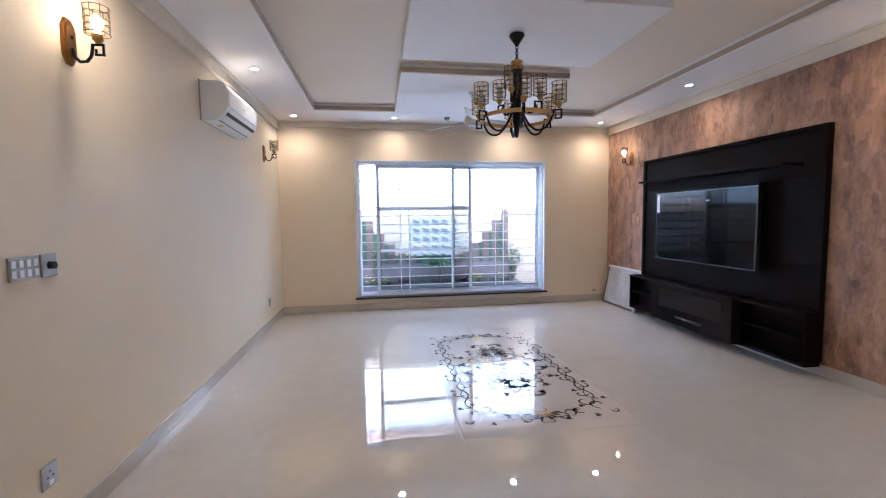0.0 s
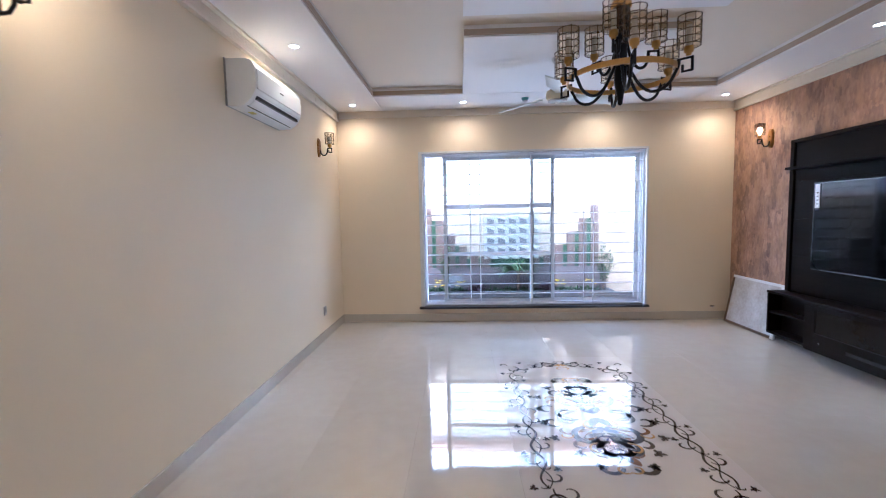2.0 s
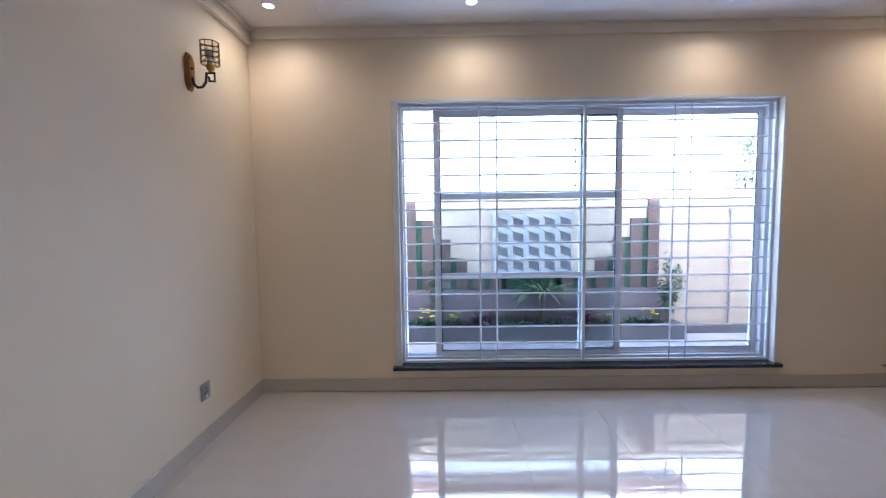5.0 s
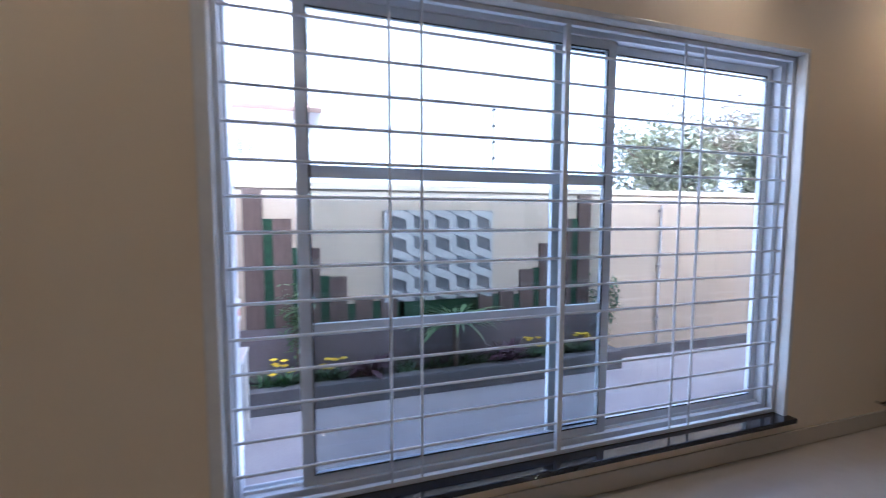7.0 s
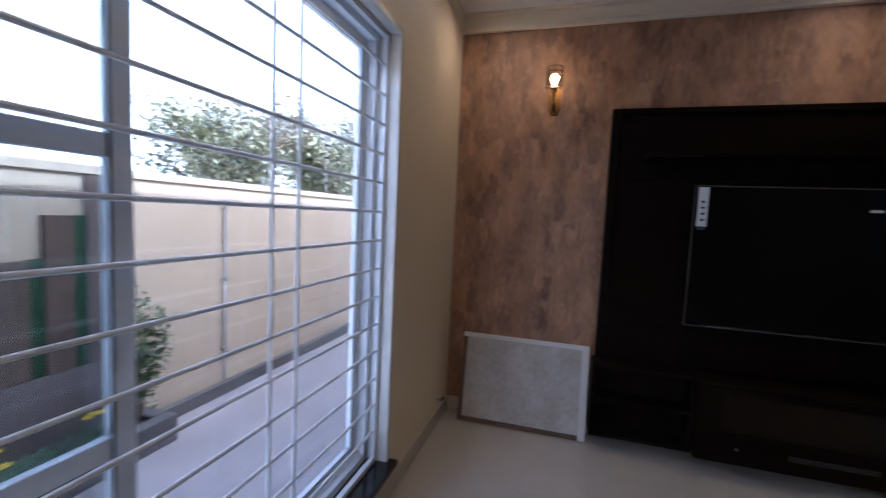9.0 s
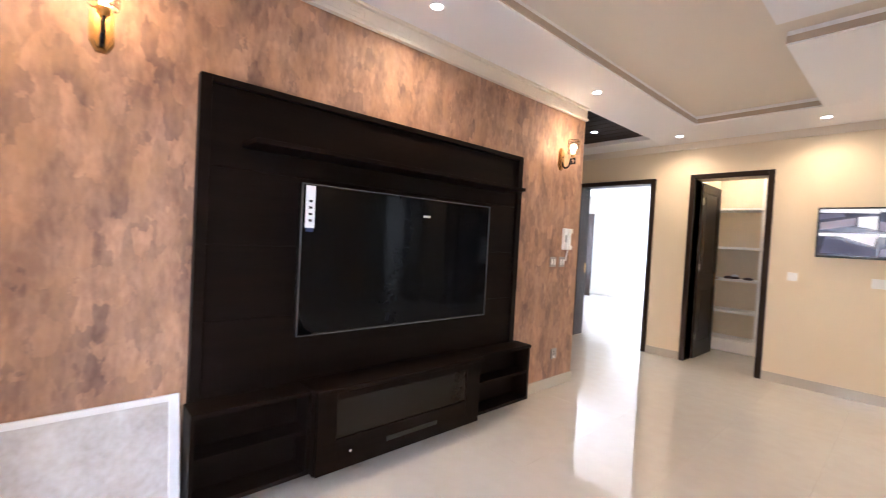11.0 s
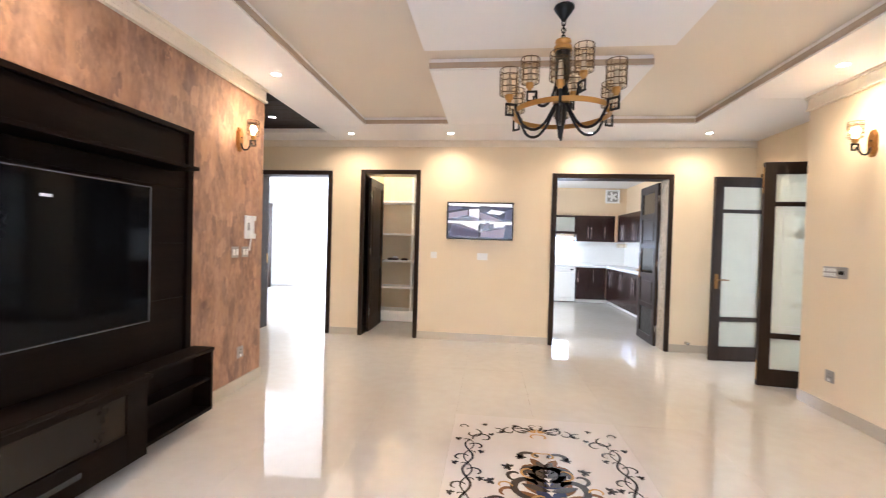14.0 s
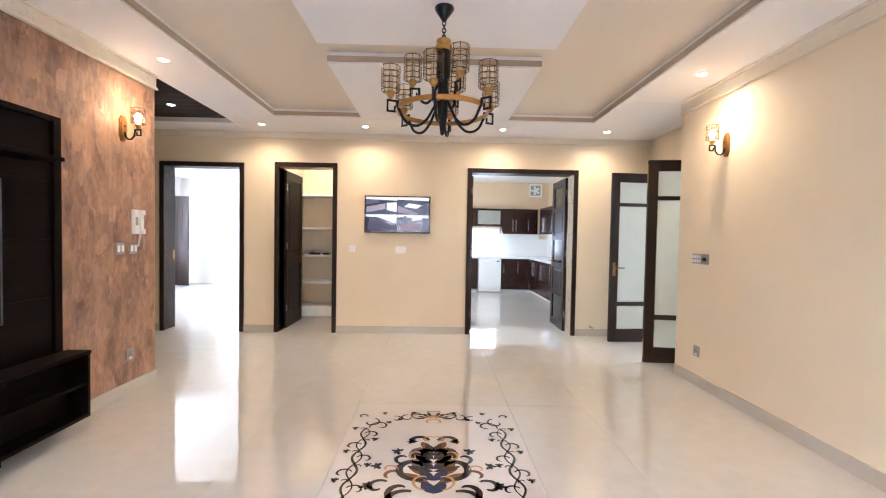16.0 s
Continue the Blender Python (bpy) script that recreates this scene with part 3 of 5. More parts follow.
ga = glazed_leaf(0.665, pose(-0.489, 0.33, 0, 0, 0, 5))
lever(ga, 0.62, 1.0, 0.022, 1)
gb = glazed_leaf(0.655, pose(-0.488, 1.40, 0, 0, 0, -8.5))
for z0, z1 in ((0.06, 0.26), (1.95, 2.22)):
    part("bolt", boxes((0.653, 0.659, -0.009, 0.009, z0, z1), bevel=0.002), BRASS, gb, "brass flush bolt")
for g in (ga, gb):
    for z in (0.3, 1.2, 2.0):
        hinge(g, z)
dstop = part("door_stop", lathe(bmesh.new(), ((0.0, 0), (0.02, 0), (0.016, 0.02), (0.012, 0.05), (0.018, 0.055), (0.018, 0.07), (0.0, 0.072))), CHROME, smooth=True)
tagged(dstop, "small steel door stop on the skirting", "door stop")
dstop.matrix_basis = pose(0.29, SY + 0.012, 0.13, -90)

# ---- window ----
window_1 = thing("window_1", "wide white aluminium sliding window with steel grille", "window", kind="structure")
part("reveal", boxes((WX0, WX0 + 0.048, L - 0.006, 6.72, WZ0, WZ1 - 0.026), (WX1 - 0.025, WX1, L - 0.006, 6.72, WZ0, WZ1 - 0.026),
                     (WX0, WX1, L - 0.006, 6.72, WZ1 - 0.025, WZ1), bevel=0.003), MARBLE, window_1, "white marble lining of the opening")
part("window_sill", boxes((WX0 - 0.02, WX1 + 0.02, L - 0.05, 6.74, WZ0 - 0.028, WZ0), bevel=0.005), GRANITE, window_1, "polished black granite sill")
IX0, IX1, IZ0, IZ1 = WX0 + 0.049, WX1 - 0.026, WZ0 + 0.002, WZ1 - 0.027
FY0, FY1 = 6.60, 6.70


def frame_ring(x0, x1, z0, z1, y0, y1, w, wz=None):
    wz = wz or w
    return ((x0, x0 + w, y0, y1, z0, z1), (x1 - w, x1, y0, y1, z0, z1), (x0 + w, x1 - w, y0, y1, z0, z0 + wz), (x0 + w, x1 - w, y0, y1, z1 - wz, z1))


part("window_frame", boxes(*frame_ring(IX0, IX1, IZ0, IZ1, FY0, FY1, 0.035), bevel=0.003), ALU, window_1)
part("track", boxes((IX0 + 0.036, IX1 - 0.036, 6.628, 6.632, IZ0 + 0.035, IZ0 + 0.05), (IX0 + 0.036, IX1 - 0.036, 6.665, 6.669, IZ0 + 0.035, IZ0 + 0.05)), ALU, window_1)


def sash(x0, x1, y, w, rails=(), pane=GLASS, material=ALU):
    s = part("sash", boxes(*frame_ring(x0, x1, IZ0 + 0.036, IZ1 - 0.036, y - 0.014, y + 0.014, w, 0.045),
                           *[(x0 + w, x1 - w, y - 0.012, y + 0.012, z - 0.024, z + 0.024) for z in rails], bevel=0.003), material, window_1)
    zs = [IZ0 + 0.081] + [z for r in rails for z in (r - 0.024, r + 0.024)] + [IZ1 - 0.081]
    for a, b in zip(zs[::2], zs[1::2]):
        p = part("pane", boxes((x0 + w, x1 - w, y - 0.003, y + 0.003, a, b)), pane, s)
        p.visible_shadow = False
    part("gasket", boxes(*frame_ring(x0 + w - 0.001, x1 - w + 0.001, IZ0 + 0.08, IZ1 - 0.08, y - 0.017, y - 0.0145, 0.006)), BLACK_PL, s)
    return s


sash(1.375, 2.86, 6.625, 0.05, (0.887, 1.521), TINT, ALU_GREY)
sash(2.54, IX1 - 0.036, 6.662, 0.045)

grille = thing("window_grille", "white enamelled steel burglar grille across the window", "window grille", kind="structure")
GY = 6.562
part("grille_frame", boxes(*frame_ring(IX0, IX1, IZ0, IZ1, GY - 0.012, GY + 0.012, 0.022), bevel=0.002), GRILLE, grille)
part("post", boxes((2.533, 2.558, GY - 0.014, GY + 0.014, IZ0 + 0.022, IZ1 - 0.022), bevel=0.002), GRILLE, grille)
for i in range(14):
    z = 2.082 - 0.133 * i
    part("bar", rod((IX0 + 0.02, GY, z), (IX1 - 0.02, GY, z), 0.0066, 8), GRILLE, grille)
for x in (1.734, 1.866, 3.23, 3.357):
    part("upright", rod((x, GY - 0.006, IZ0 + 0.02), (x, GY - 0.006, IZ1 - 0.02), 0.0064, 8), GRILLE, grille)

# windows of the other rooms
window_2 = thing("window_2", "small white kitchen window above the worktop", "window", kind="structure")
part("window_frame", boxes(*frame_ring(0.8, 1.7, 1.05, 1.62, -5.33, -5.28, 0.04), (1.23, 1.27, -5.33, -5.28, 1.09, 1.58), bevel=0.003), ALU, window_2)
part("pane", boxes((0.84, 1.66, -5.307, -5.303, 1.09, 1.58)), GLASS, window_2).visible_shadow = False
# assumed window, out of view, placed for the bedroom's light
window_3 = thing("window_3", "large white bedroom window, unseen and assumed", "window", kind="structure")
part("window_frame", boxes(*[(9.55, 9.6, a, b, c, d) for c, d, _, _, a, b in frame_ring(0.55, 2.45, -4.449, -1.351, 0, 1, 0.05)], bevel=0.003), ALU, window_3)
part("pane", boxes((9.573, 9.577, -4.4, -1.4, 0.6, 2.4)), GLASS, window_3).visible_shadow = False

# ---- lamps ----
def downlight(x, y, z=H, power=3.6, warm=(1.000, 0.68, 0.38)):
    d = thing("downlight", "round white recessed ceiling downlight, lit", "downlight", "ceiling downlights", at=pose(x, y, z))
    part("trim_ring", lathe(bmesh.new(), ((0.034, -0.001), (0.036, -0.004), (0.045, -0.003), (0.047, 0.0), (0.034, 0.001))), WHITE_PL, d, smooth=True)
    part("diffuser", lathe(bmesh.new(), ((0.0, -0.0015), (0.034, -0.0015)), seg=16), LED, d)
    s = new("downlight_beam", bpy.data.lights.new("downlight_beam", "SPOT"))
    s.data.energy, s.data.color, s.data.spot_size, s.data.spot_blend, s.data.shadow_soft_size = power, warm, radians(160), 1.0, 0.04
    s.matrix_world = pose(x, y, z - 0.012)
    return d


for px, py in ((0.30, 6.17), (1.657, 6.17), (3.40, 6.17), (4.772, 6.17), (0.295, 4.345), (4.772, 4.325), (4.776, 2.415), (0.287, 2.41),
               (4.777, 0.43), (3.443, 0.43), (1.656, 0.43), (0.28, 0.43)):
    downlight(px, py)
downlight(5.58, 1.0, H + 0.054, 0.6)


def cage(parent, c, r, h, shade):
    """A glass cylinder in a wire cage on a brass cup; c is the middle of the cup's foot."""
    x, y, z = c
    part("cup", lathe(bmesh.new(), ((0.0, 0), (0.012, 0), (0.014, 0.012), (0.022, 0.016), (0.024, 0.042), (0.018, 0.044), (0.0, 0.044)), c, 14), BRASS, parent, smooth=True)
    g = part("shade", lathe(bmesh.new(), ((0.0, 0.046), (r * 0.9, 0.047), (r * 0.93, 0.052), (r * 0.93, h)), c, 20), shade, parent, "amber glass cylinder", True)
    g.visible_shadow = False
    rings = cage_mesh("ring", r, lambda bm: tube(bm, [(r * math.cos(2 * math.pi * k / 18), r * math.sin(2 * math.pi * k / 18), 0) for k in range(19)], 0.0022, 5))
    wires = cage_mesh("wire", h, lambda bm: cyl(bm, (0, 0, 0.044), (0, 0, h + 0.004), 0.002, seg=5))
    first = None
    for i in range(5):
        ob = new("wire_cage" if first is None else "wire_ring", rings)
        ob.parent = first or parent
        ob.matrix_basis = pose(x, y, z + 0.046) if first is None else pose(0, 0, (h - 0.046) * i / 4)
        first = first or ob
    for k in range(8):
        a = 2 * math.pi * k / 8
        ob = new("wire", wires)
        ob.parent = first
        ob.matrix_basis = pose(r * math.cos(a), r * math.sin(a), -0.046)
    first["label"] = "bronze wire cage"


CAGE = {}


def cage_mesh(kind, size, build):
    """Wire pieces of one size share one mesh."""
    if (kind, size) not in CAGE:
        bm = bmesh.new()
        build(bm)
        finish(bm)
        me = bpy.data.meshes.new(kind)
        bm.to_mesh(me)
        bm.free()
        me.materials.append(BRONZE)
        CAGE[(kind, size)] = me
    return CAGE[(kind, size)]


def key_scroll(bm, base, out, s):
    """The square hooked bracket that ends an arm: out is the horizontal direction, base the inner top."""
    o = Vector(out)
    p = Vector(base)
    u = Vector((0, 0, 1))
    pts = [p, p + o * s, p + o * s - u * s, p + o * s * 0.3 - u * s, p + o * s * 0.3 - u * s * 0.55]
    for a, b in zip(pts, pts[1:]):
        d = (b - a).normalized()
        tube(bm, [a - d * 0.005, b + d * 0.005], 0.0065, 4)


def sconce(m, lit, group="wall sconces"):
    """Local frame: the wall is x = 0, the lamp stands out along +x, the cage foot is at z = 0."""
    s = thing("wall_sconce", "brass and black iron caged wall sconce, lit" if lit else "brass and black iron caged wall sconce, unlit", "wall lamp", group, at=m)
    bm = bmesh.new()
    for w, h, d0, d1 in ((0.042, 0.105, 0.0, 0.012), (0.032, 0.088, 0.012, 0.02)):
        pts = [(-w, -h + w), (-w * 0.45, -h), (w * 0.45, -h), (w, -h + w), (w, h - w), (w * 0.45, h), (-w * 0.45, h), (-w, h - w)]
        a = [bm.verts.new((d0, p[0], p[1])) for p in pts]
        b = [bm.verts.new((d1, p[0] * 0.94, p[1] * 0.97)) for p in pts]
        bm.faces.new(a)
        bm.faces.new(b)
        for i in range(8):
            bm.faces.new((a[i], a[(i + 1) % 8], b[(i + 1) % 8], b[i]))
    part("back_plate", bm, OLD_BRASS, s, "octagonal antique brass plate")
    bm = bmesh.new()
    tube(bm, [(0.02, 0, -0.03), (0.028, 0, -0.065), (0.05, 0, -0.088), (0.078, 0, -0.085), (0.098, 0, -0.06), (0.104, 0, -0.025), (0.106, 0, -0.006)], 0.0075)
    key_scroll(bm, (0.106, 0, -0.008), (1, 0, 0), 0.045)
    ball(bm, (0.022, 0, 0.02), 0.007)
    part("arm", bm, BLACK_IRON, s, smooth=False)
    cage(s, (0.13, 0, -0.005), 0.05, 0.165, CLEAR)
    bm = ball(bmesh.new(), (0.13, 0, 0.095), 0.026, 1.15)
    cyl(bm, (0.13, 0, 0.04), (0.13, 0, 0.07), 0.013)
    part("bulb", bm, BULB if lit else BULB_OFF, s, smooth=True)
    if lit:
        lamp = new("sconce_light", bpy.data.lights.new("sconce_light", "POINT"))
        lamp.data.energy, lamp.data.color, lamp.data.shadow_soft_size = 0.6, (1.0, 0.62, 0.30), 0.03
        lamp.matrix_world = m @ pose(0.13, 0, 0.1)
    return s


sconce(pose(0.0, 2.335, 2.215), True)
sconce(pose(0.0, 5.73, 2.21), False)
sconce(pose(EX, 5.86, 2.205, 0, 0, 180), True)
sconce(pose(EX, 2.43, 2.215, 0, 0, 180), True)

def smooth_line(points, n=4):
    """Catmull-Rom points through a profile."""
    out = []
    ps = [points[0]] + list(points) + [points[-1]]
    for p0, p1, p2, p3 in zip(ps, ps[1:], ps[2:], ps[3:]):
        for k in range(n):
            t = k / n
            out.append(tuple(0.5 * (2 * b + (c - a) * t + (2 * a - 5 * b + 4 * c - d) * t * t + (3 * b - a - 3 * c + d) * t ** 3) for a, b, c, d in zip(p0, p1, p2, p3)))
    return out + [tuple(points[-1])]


# chandelier over the middle of the lounge
CX, CY = 2.49, 3.33
ch = thing("chandelier", "black iron and brass ring chandelier with caged amber shades", "chandelier", at=pose(CX, CY, H))
part("canopy", lathe(bmesh.new(), ((0.0, 0.0), (0.058, 0.0), (0.06, -0.012), (0.045, -0.035), (0.02, -0.07), (0.012, -0.085), (0.0, -0.086))), BLACK_IRON, ch, smooth=True)
bm = bmesh.new()
for i in range(5):
    a = i % 2 * math.pi / 2
    ring = [(0.011 * math.cos(a) * math.cos(t * math.pi / 5), 0.011 * math.sin(a) * math.cos(t * math.pi / 5), -0.097 - 0.021 * i + 0.017 * math.sin(t * math.pi / 5)) for t in range(11)]
    tube(bm, ring, 0.0035, 6)
part("chain", bm, BLACK_IRON, ch)
part("crown", lathe(bmesh.new(), ((0.0, -0.185), (0.014, -0.185), (0.02, -0.192), (0.045, -0.2), (0.047, -0.212), (0.03, -0.222), (0.032, -0.23), (0.052, -0.236), (0.054, -0.262), (0.044, -0.266), (0.0, -0.267))), BRASS, ch, smooth=True)
part("column", lathe(bmesh.new(), ((0.0, -0.266), (0.043, -0.266), (0.043, -0.43), (0.034, -0.44), (0.032, -0.66), (0.02, -0.72), (0.012, -0.775), (0.0, -0.785)), seg=16), BLACK_IRON, ch, smooth=True)
RZ, RR = -0.635, 0.282
bm = bmesh.new()
for r0, r1 in ((RR - 0.004, RR + 0.004),):
    lathe(bm, ((r0, RZ - 0.014), (r1, RZ - 0.014), (r1, RZ + 0.014), (r0, RZ + 0.014), (r0, RZ - 0.014)), seg=48)
part("ring", bm, BRASS, ch, "flat brass ring")
part("collar", lathe(bmesh.new(), ((0.036, -0.56), (0.05, -0.562), (0.05, -0.575), (0.036, -0.577)), seg=18), BRASS, ch)
for i in range(6):
    a = math.pi * 2 * i / 6 + 0.35
    d = Vector((math.cos(a), math.sin(a), 0))
    arm = bmesh.new()
    prof = smooth_line(((0.03, -0.56), (0.06, -0.62), (0.10, -0.69), (0.15, -0.735), (0.20, -0.74), (0.245, -0.715), (0.272, -0.67), (0.286, -0.64), (0.29, -0.61)))
    tube(arm, [d * r + Vector((0, 0, z)) for r, z in prof], 0.0085)
    key_scroll(arm, d * 0.287 + Vector((0, 0, -0.61)), d, 0.062)
    part("arm", arm, BLACK_IRON, ch)
    cage(ch, tuple(d * 0.332 + Vector((0, 0, -0.60))), 0.055, 0.185, AMBER)
    part("bulb", cyl(bmesh.new(), tuple(d * 0.332 + Vector((0, 0, -0.555))), tuple(d * 0.332 + Vector((0, 0, -0.455))), 0.016, 0.012), BULB_OFF, ch)
for i in range(3):
    a = math.pi * 2 * i / 3 + 2.08
    d = Vector((math.cos(a), math.sin(a), 0))
    arm = bmesh.new()
    prof = smooth_line(((0.03, -0.44), (0.055, -0.53), (0.09, -0.58), (0.125, -0.58), (0.145, -0.545), (0.148, -0.498)))
    tube(arm, [d * r + Vector((0, 0, z)) for r, z in prof], 0.0085)
    key_scroll(arm, d * 0.146 + Vector((0, 0, -0.498)), d, 0.055)
    part("arm", arm, BLACK_IRON, ch)
    cage(ch, tuple(d * 0.188 + Vector((0, 0, -0.49))), 0.055, 0.185, AMBER)
    part("bulb", cyl(bmesh.new(), tuple(d * 0.188 + Vector((0, 0, -0.445))), tuple(d * 0.188 + Vector((0, 0, -0.345))), 0.016, 0.012), BULB_OFF, ch)

# ceiling fan
fan = thing("ceiling_fan", "white three-bladed ceiling fan at rest", "ceiling fan", at=pose(2.484, 4.81, H))
part("rod", rod((0, 0, 0.0), (0, 0, -0.26), 0.011), WHITE_PL, fan)
part("canopy", lathe(bmesh.new(), ((0.0, 0), (0.05, 0), (0.05, -0.02), (0.03, -0.05), (0.0, -0.055))), WHITE_PL, fan, smooth=True)
part("motor", lathe(bmesh.new(), ((0.0, -0.25), (0.05, -0.255), (0.095, -0.285), (0.102, -0.31), (0.1, -0.345), (0.085, -0.365), (0.06, -0.37)), seg=28),
     mat("fan_cream_enamel", (0.62, 0.56, 0.42), 0.3, 0, 0.03, 5, 60, 0), fan, smooth=True)
part("motor_cap", lathe(bmesh.new(), ((0.086, -0.364), (0.08, -0.374), (0.03, -0.379), (0.0, -0.38)), seg=28), GREY_PL, fan, "grey vented motor cap", True)
part("cap_button", lathe(bmesh.new(), ((0.024, -0.378), (0.02, -0.386), (0.0, -0.388)), seg=16), WHITE_PL, fan, smooth=True)
FANBLADE = mat("fan_blade_white", (0.66, 0.68, 0.66), 0.3, 0, 0.03, 5, 60, 0)
for i in range(3):
    a = radians(15 + 120 * i)
    bm = bmesh.new()
    lower, upper = [], []
    n = 10
    for k in range(n + 1):
        r = 0.16 + 0.47 * k / n
        w = 0.045 + 0.035 * min(1, k / 3) - 0.012 * k / n
        row = []
        for t in (-1, -0.5, 0, 0.5, 1):
            row.append((r, t * w, -0.325 - 0.018 * t - 0.01 * (1 - t * t) - 0.02 * k / n))
        lower.append([bm.verts.new(p) for p in row])
        upper.append([bm.verts.new((p[0], p[1], p[2] + 0.004)) for p in row])
    for g in (lower, upper):
        for p, q in zip(g, g[1:]):
            for k in range(4):
                bm.faces.new((p[k], p[k + 1], q[k + 1], q[k]))
    for k in range(n):
        bm.faces.new((lower[k][0], lower[k + 1][0], upper[k + 1][0], upper[k][0]))
        bm.faces.new((lower[k][4], lower[k + 1][4], upper[k + 1][4], upper[k][4]))
    for g in (0, n):
        for k in range(4):
            bm.faces.new((lower[g][k], lower[g][k + 1], upper[g][k + 1], upper[g][k]))
    bl = part("blade", bm, FANBLADE, fan, smooth=True)
    bl.matrix_basis = pose(0, 0, 0, 0, 0, math.degrees(a))
    ir = part("blade_iron", boxes((0.08, 0.22, -0.018, 0.018, -0.325, -0.318), bevel=0.003), WHITE_PL, fan)
    ir.matrix_basis = pose(0, 0, 0, 0, 0, math.degrees(a))
det = thing("smoke_detector", "small green-tinted round ceiling smoke detector", "smoke detector", at=pose(2.39, 6.06, H))
part("body", lathe(bmesh.new(), ((0.0, 0.0), (0.042, 0.0), (0.042, -0.018), (0.03, -0.032), (0.0, -0.034)), seg=20), mat("green_plastic", (0.12, 0.30, 0.27), 0.35, 0, 0.1, 8, 60, 0), det, smooth=True)
part("grille_ring", lathe(bmesh.new(), ((0.031, -0.0315), (0.031, -0.038), (0.018, -0.040), (0.0, -0.040)), seg=20), GREY_PL, det)

# air conditioner on the west wall
ac = thing("air_conditioner", "white wall-mounted split air conditioner", "air conditioner", at=pose(0, 3.825, 2.228) @ Matrix.Diagonal((1, 0.955, 1, 1)))
bm = bmesh.new()
prof = ((0.0, -0.028), (0.05, -0.034), (0.11, -0.03), (0.148, -0.008), (0.178, 0.02), (0.202, 0.06), (0.213, 0.11), (0.214, 0.15), (0.207, 0.23), (0.185, 0.272), (0.14, 0.287), (0.0, 0.287))
rowsv = [[bm.verts.new((x, y, z)) for x, z in prof] for y in (0.0, 0.012, 0.858, 0.87)]
for a, b in zip(rowsv, rowsv[1:]):
    for i in range(len(prof)):
        j = (i + 1) % len(prof)
        bm.faces.new((a[i], a[j], b[j], b[i]))
bm.faces.new(rowsv[0])
bm.faces.new(rowsv[-1])
part("body", bm, WHITE_PL, ac)
part("air_slot", boxes((0.165, 0.1965, 0.05, 0.82, 0.02, 0.044)), BLACK_PL, ac, "dark outlet slot")
bm = bmesh.new()
rowsv = [[bm.verts.new((x, y, z)) for x, z in ((0.131, -0.022), (0.152, -0.009), (0.176, 0.012), (0.173, 0.015), (0.149, -0.005), (0.128, -0.018))] for y in (0.05, 0.82)]
for i in range(6):
    bm.faces.new((rowsv[0][i], rowsv[0][(i + 1) % 6], rowsv[1][(i + 1) % 6], rowsv[1][i]))
bm.faces.new(rowsv[0])
bm.faces.new(rowsv[1])
part("louvre", bm, WHITE_PL, ac)
part("louvre_gap", boxes((0.122, 0.129, 0.045, 0.825, -0.0245, -0.016)), BLACK_PL, ac, "thin dark gap below the louvre")
part("panel_clip", boxes((0.2135, 0.2165, 0.835, 0.85, 0.10, 0.112), bevel=0.001), CHROME, ac)
part("front_panel", boxes((0.207, 0.2185, 0.02, 0.85, 0.085, 0.22), bevel=0.005), WHITE_PL, ac)
part("badge", boxes((0.2185, 0.2195, 0.40, 0.47, 0.15, 0.158)), CHROME, ac)
part("back_plate", boxes((0.0, 0.008, -0.012, 0.882, -0.032, 0.292)), GREY_PL, ac)
part("label", boxes((0.06, 0.10, 0.18, 0.25, -0.0355, -0.0325)), mat("yellow_energy_label", (0.6, 0.5, 0.08), 0.5, 0, 0.1, 20, 90, 0), ac, "yellow energy label")


# ---- wall plates ----
def wall_plate(m, w, h, n, material, label, name="switch_plate", category="light switch", rows=1):
    """Plate on a wall; local x runs along the wall, y out of it."""
    s = thing(name, label, category, at=m)
    part("plate", boxes((-w / 2, w / 2, 0, 0.009, -h / 2, h / 2), bevel=0.003), material, s)
    for r in range(rows):
        for i in range(n):
            c = -w / 2 + w * (i + 0.5) / n
            zc = (r - (rows - 1) / 2) * h * 0.42
            part("rocker", boxes((c - w / n * 0.28, c + w / n * 0.28, 0.009, 0.013, zc - h * (0.28 if rows == 1 else 0.15), zc + h * (0.28 if rows == 1 else 0.15)), bevel=0.002), WHITE_PL, s)
    return s


def socket(m, material, label):
    s = thing("wall_socket", label, "socket", at=m)
    part("plate", boxes((-0.043, 0.043, 0, 0.009, -0.05, 0.05), bevel=0.003), material, s)
    for x, z in ((0, 0.02), (-0.015, -0.004), (0.015, -0.004)):
        part("hole", rod((x, 0.0088, z), (x, 0.0096, z), 0.005, 8), BLACK_PL, s)
    part("rocker", boxes((-0.012, 0.012, 0.009, 0.012, -0.04, -0.02), bevel=0.001), WHITE_PL, s)
    return s


WEST, EAST, SOUTH = -90, 90, 0
wall_plate(pose(0, 1.98, 1.205, 0, 0, WEST), 0.145, 0.095, 4, GREY_PL, "grey metal switch plate with eight white rockers", rows=2)
dim = thing("dimmer_switch", "grey metal fan dimmer plate on the cream wall", "dimmer switch", at=pose(0, 2.11, 1.205, 0, 0, WEST))
part("plate", boxes((-0.043, 0.043, 0, 0.009, -0.048, 0.048), bevel=0.003), GREY_PL, dim)
part("knob", cyl(bmesh.new(), (0, 0.009, 0), (0, 0.03, 0), 0.017, 0.015, 18), BLACK_PL, dim)
socket(pose(0, 2.02, 0.325, 0, 0, WEST), GREY_PL, "grey metal wall socket above the skirting")
socket(pose(0, 5.717, 0.33, 0, 0, WEST), GREY_PL, "grey metal wall socket near the window corner")
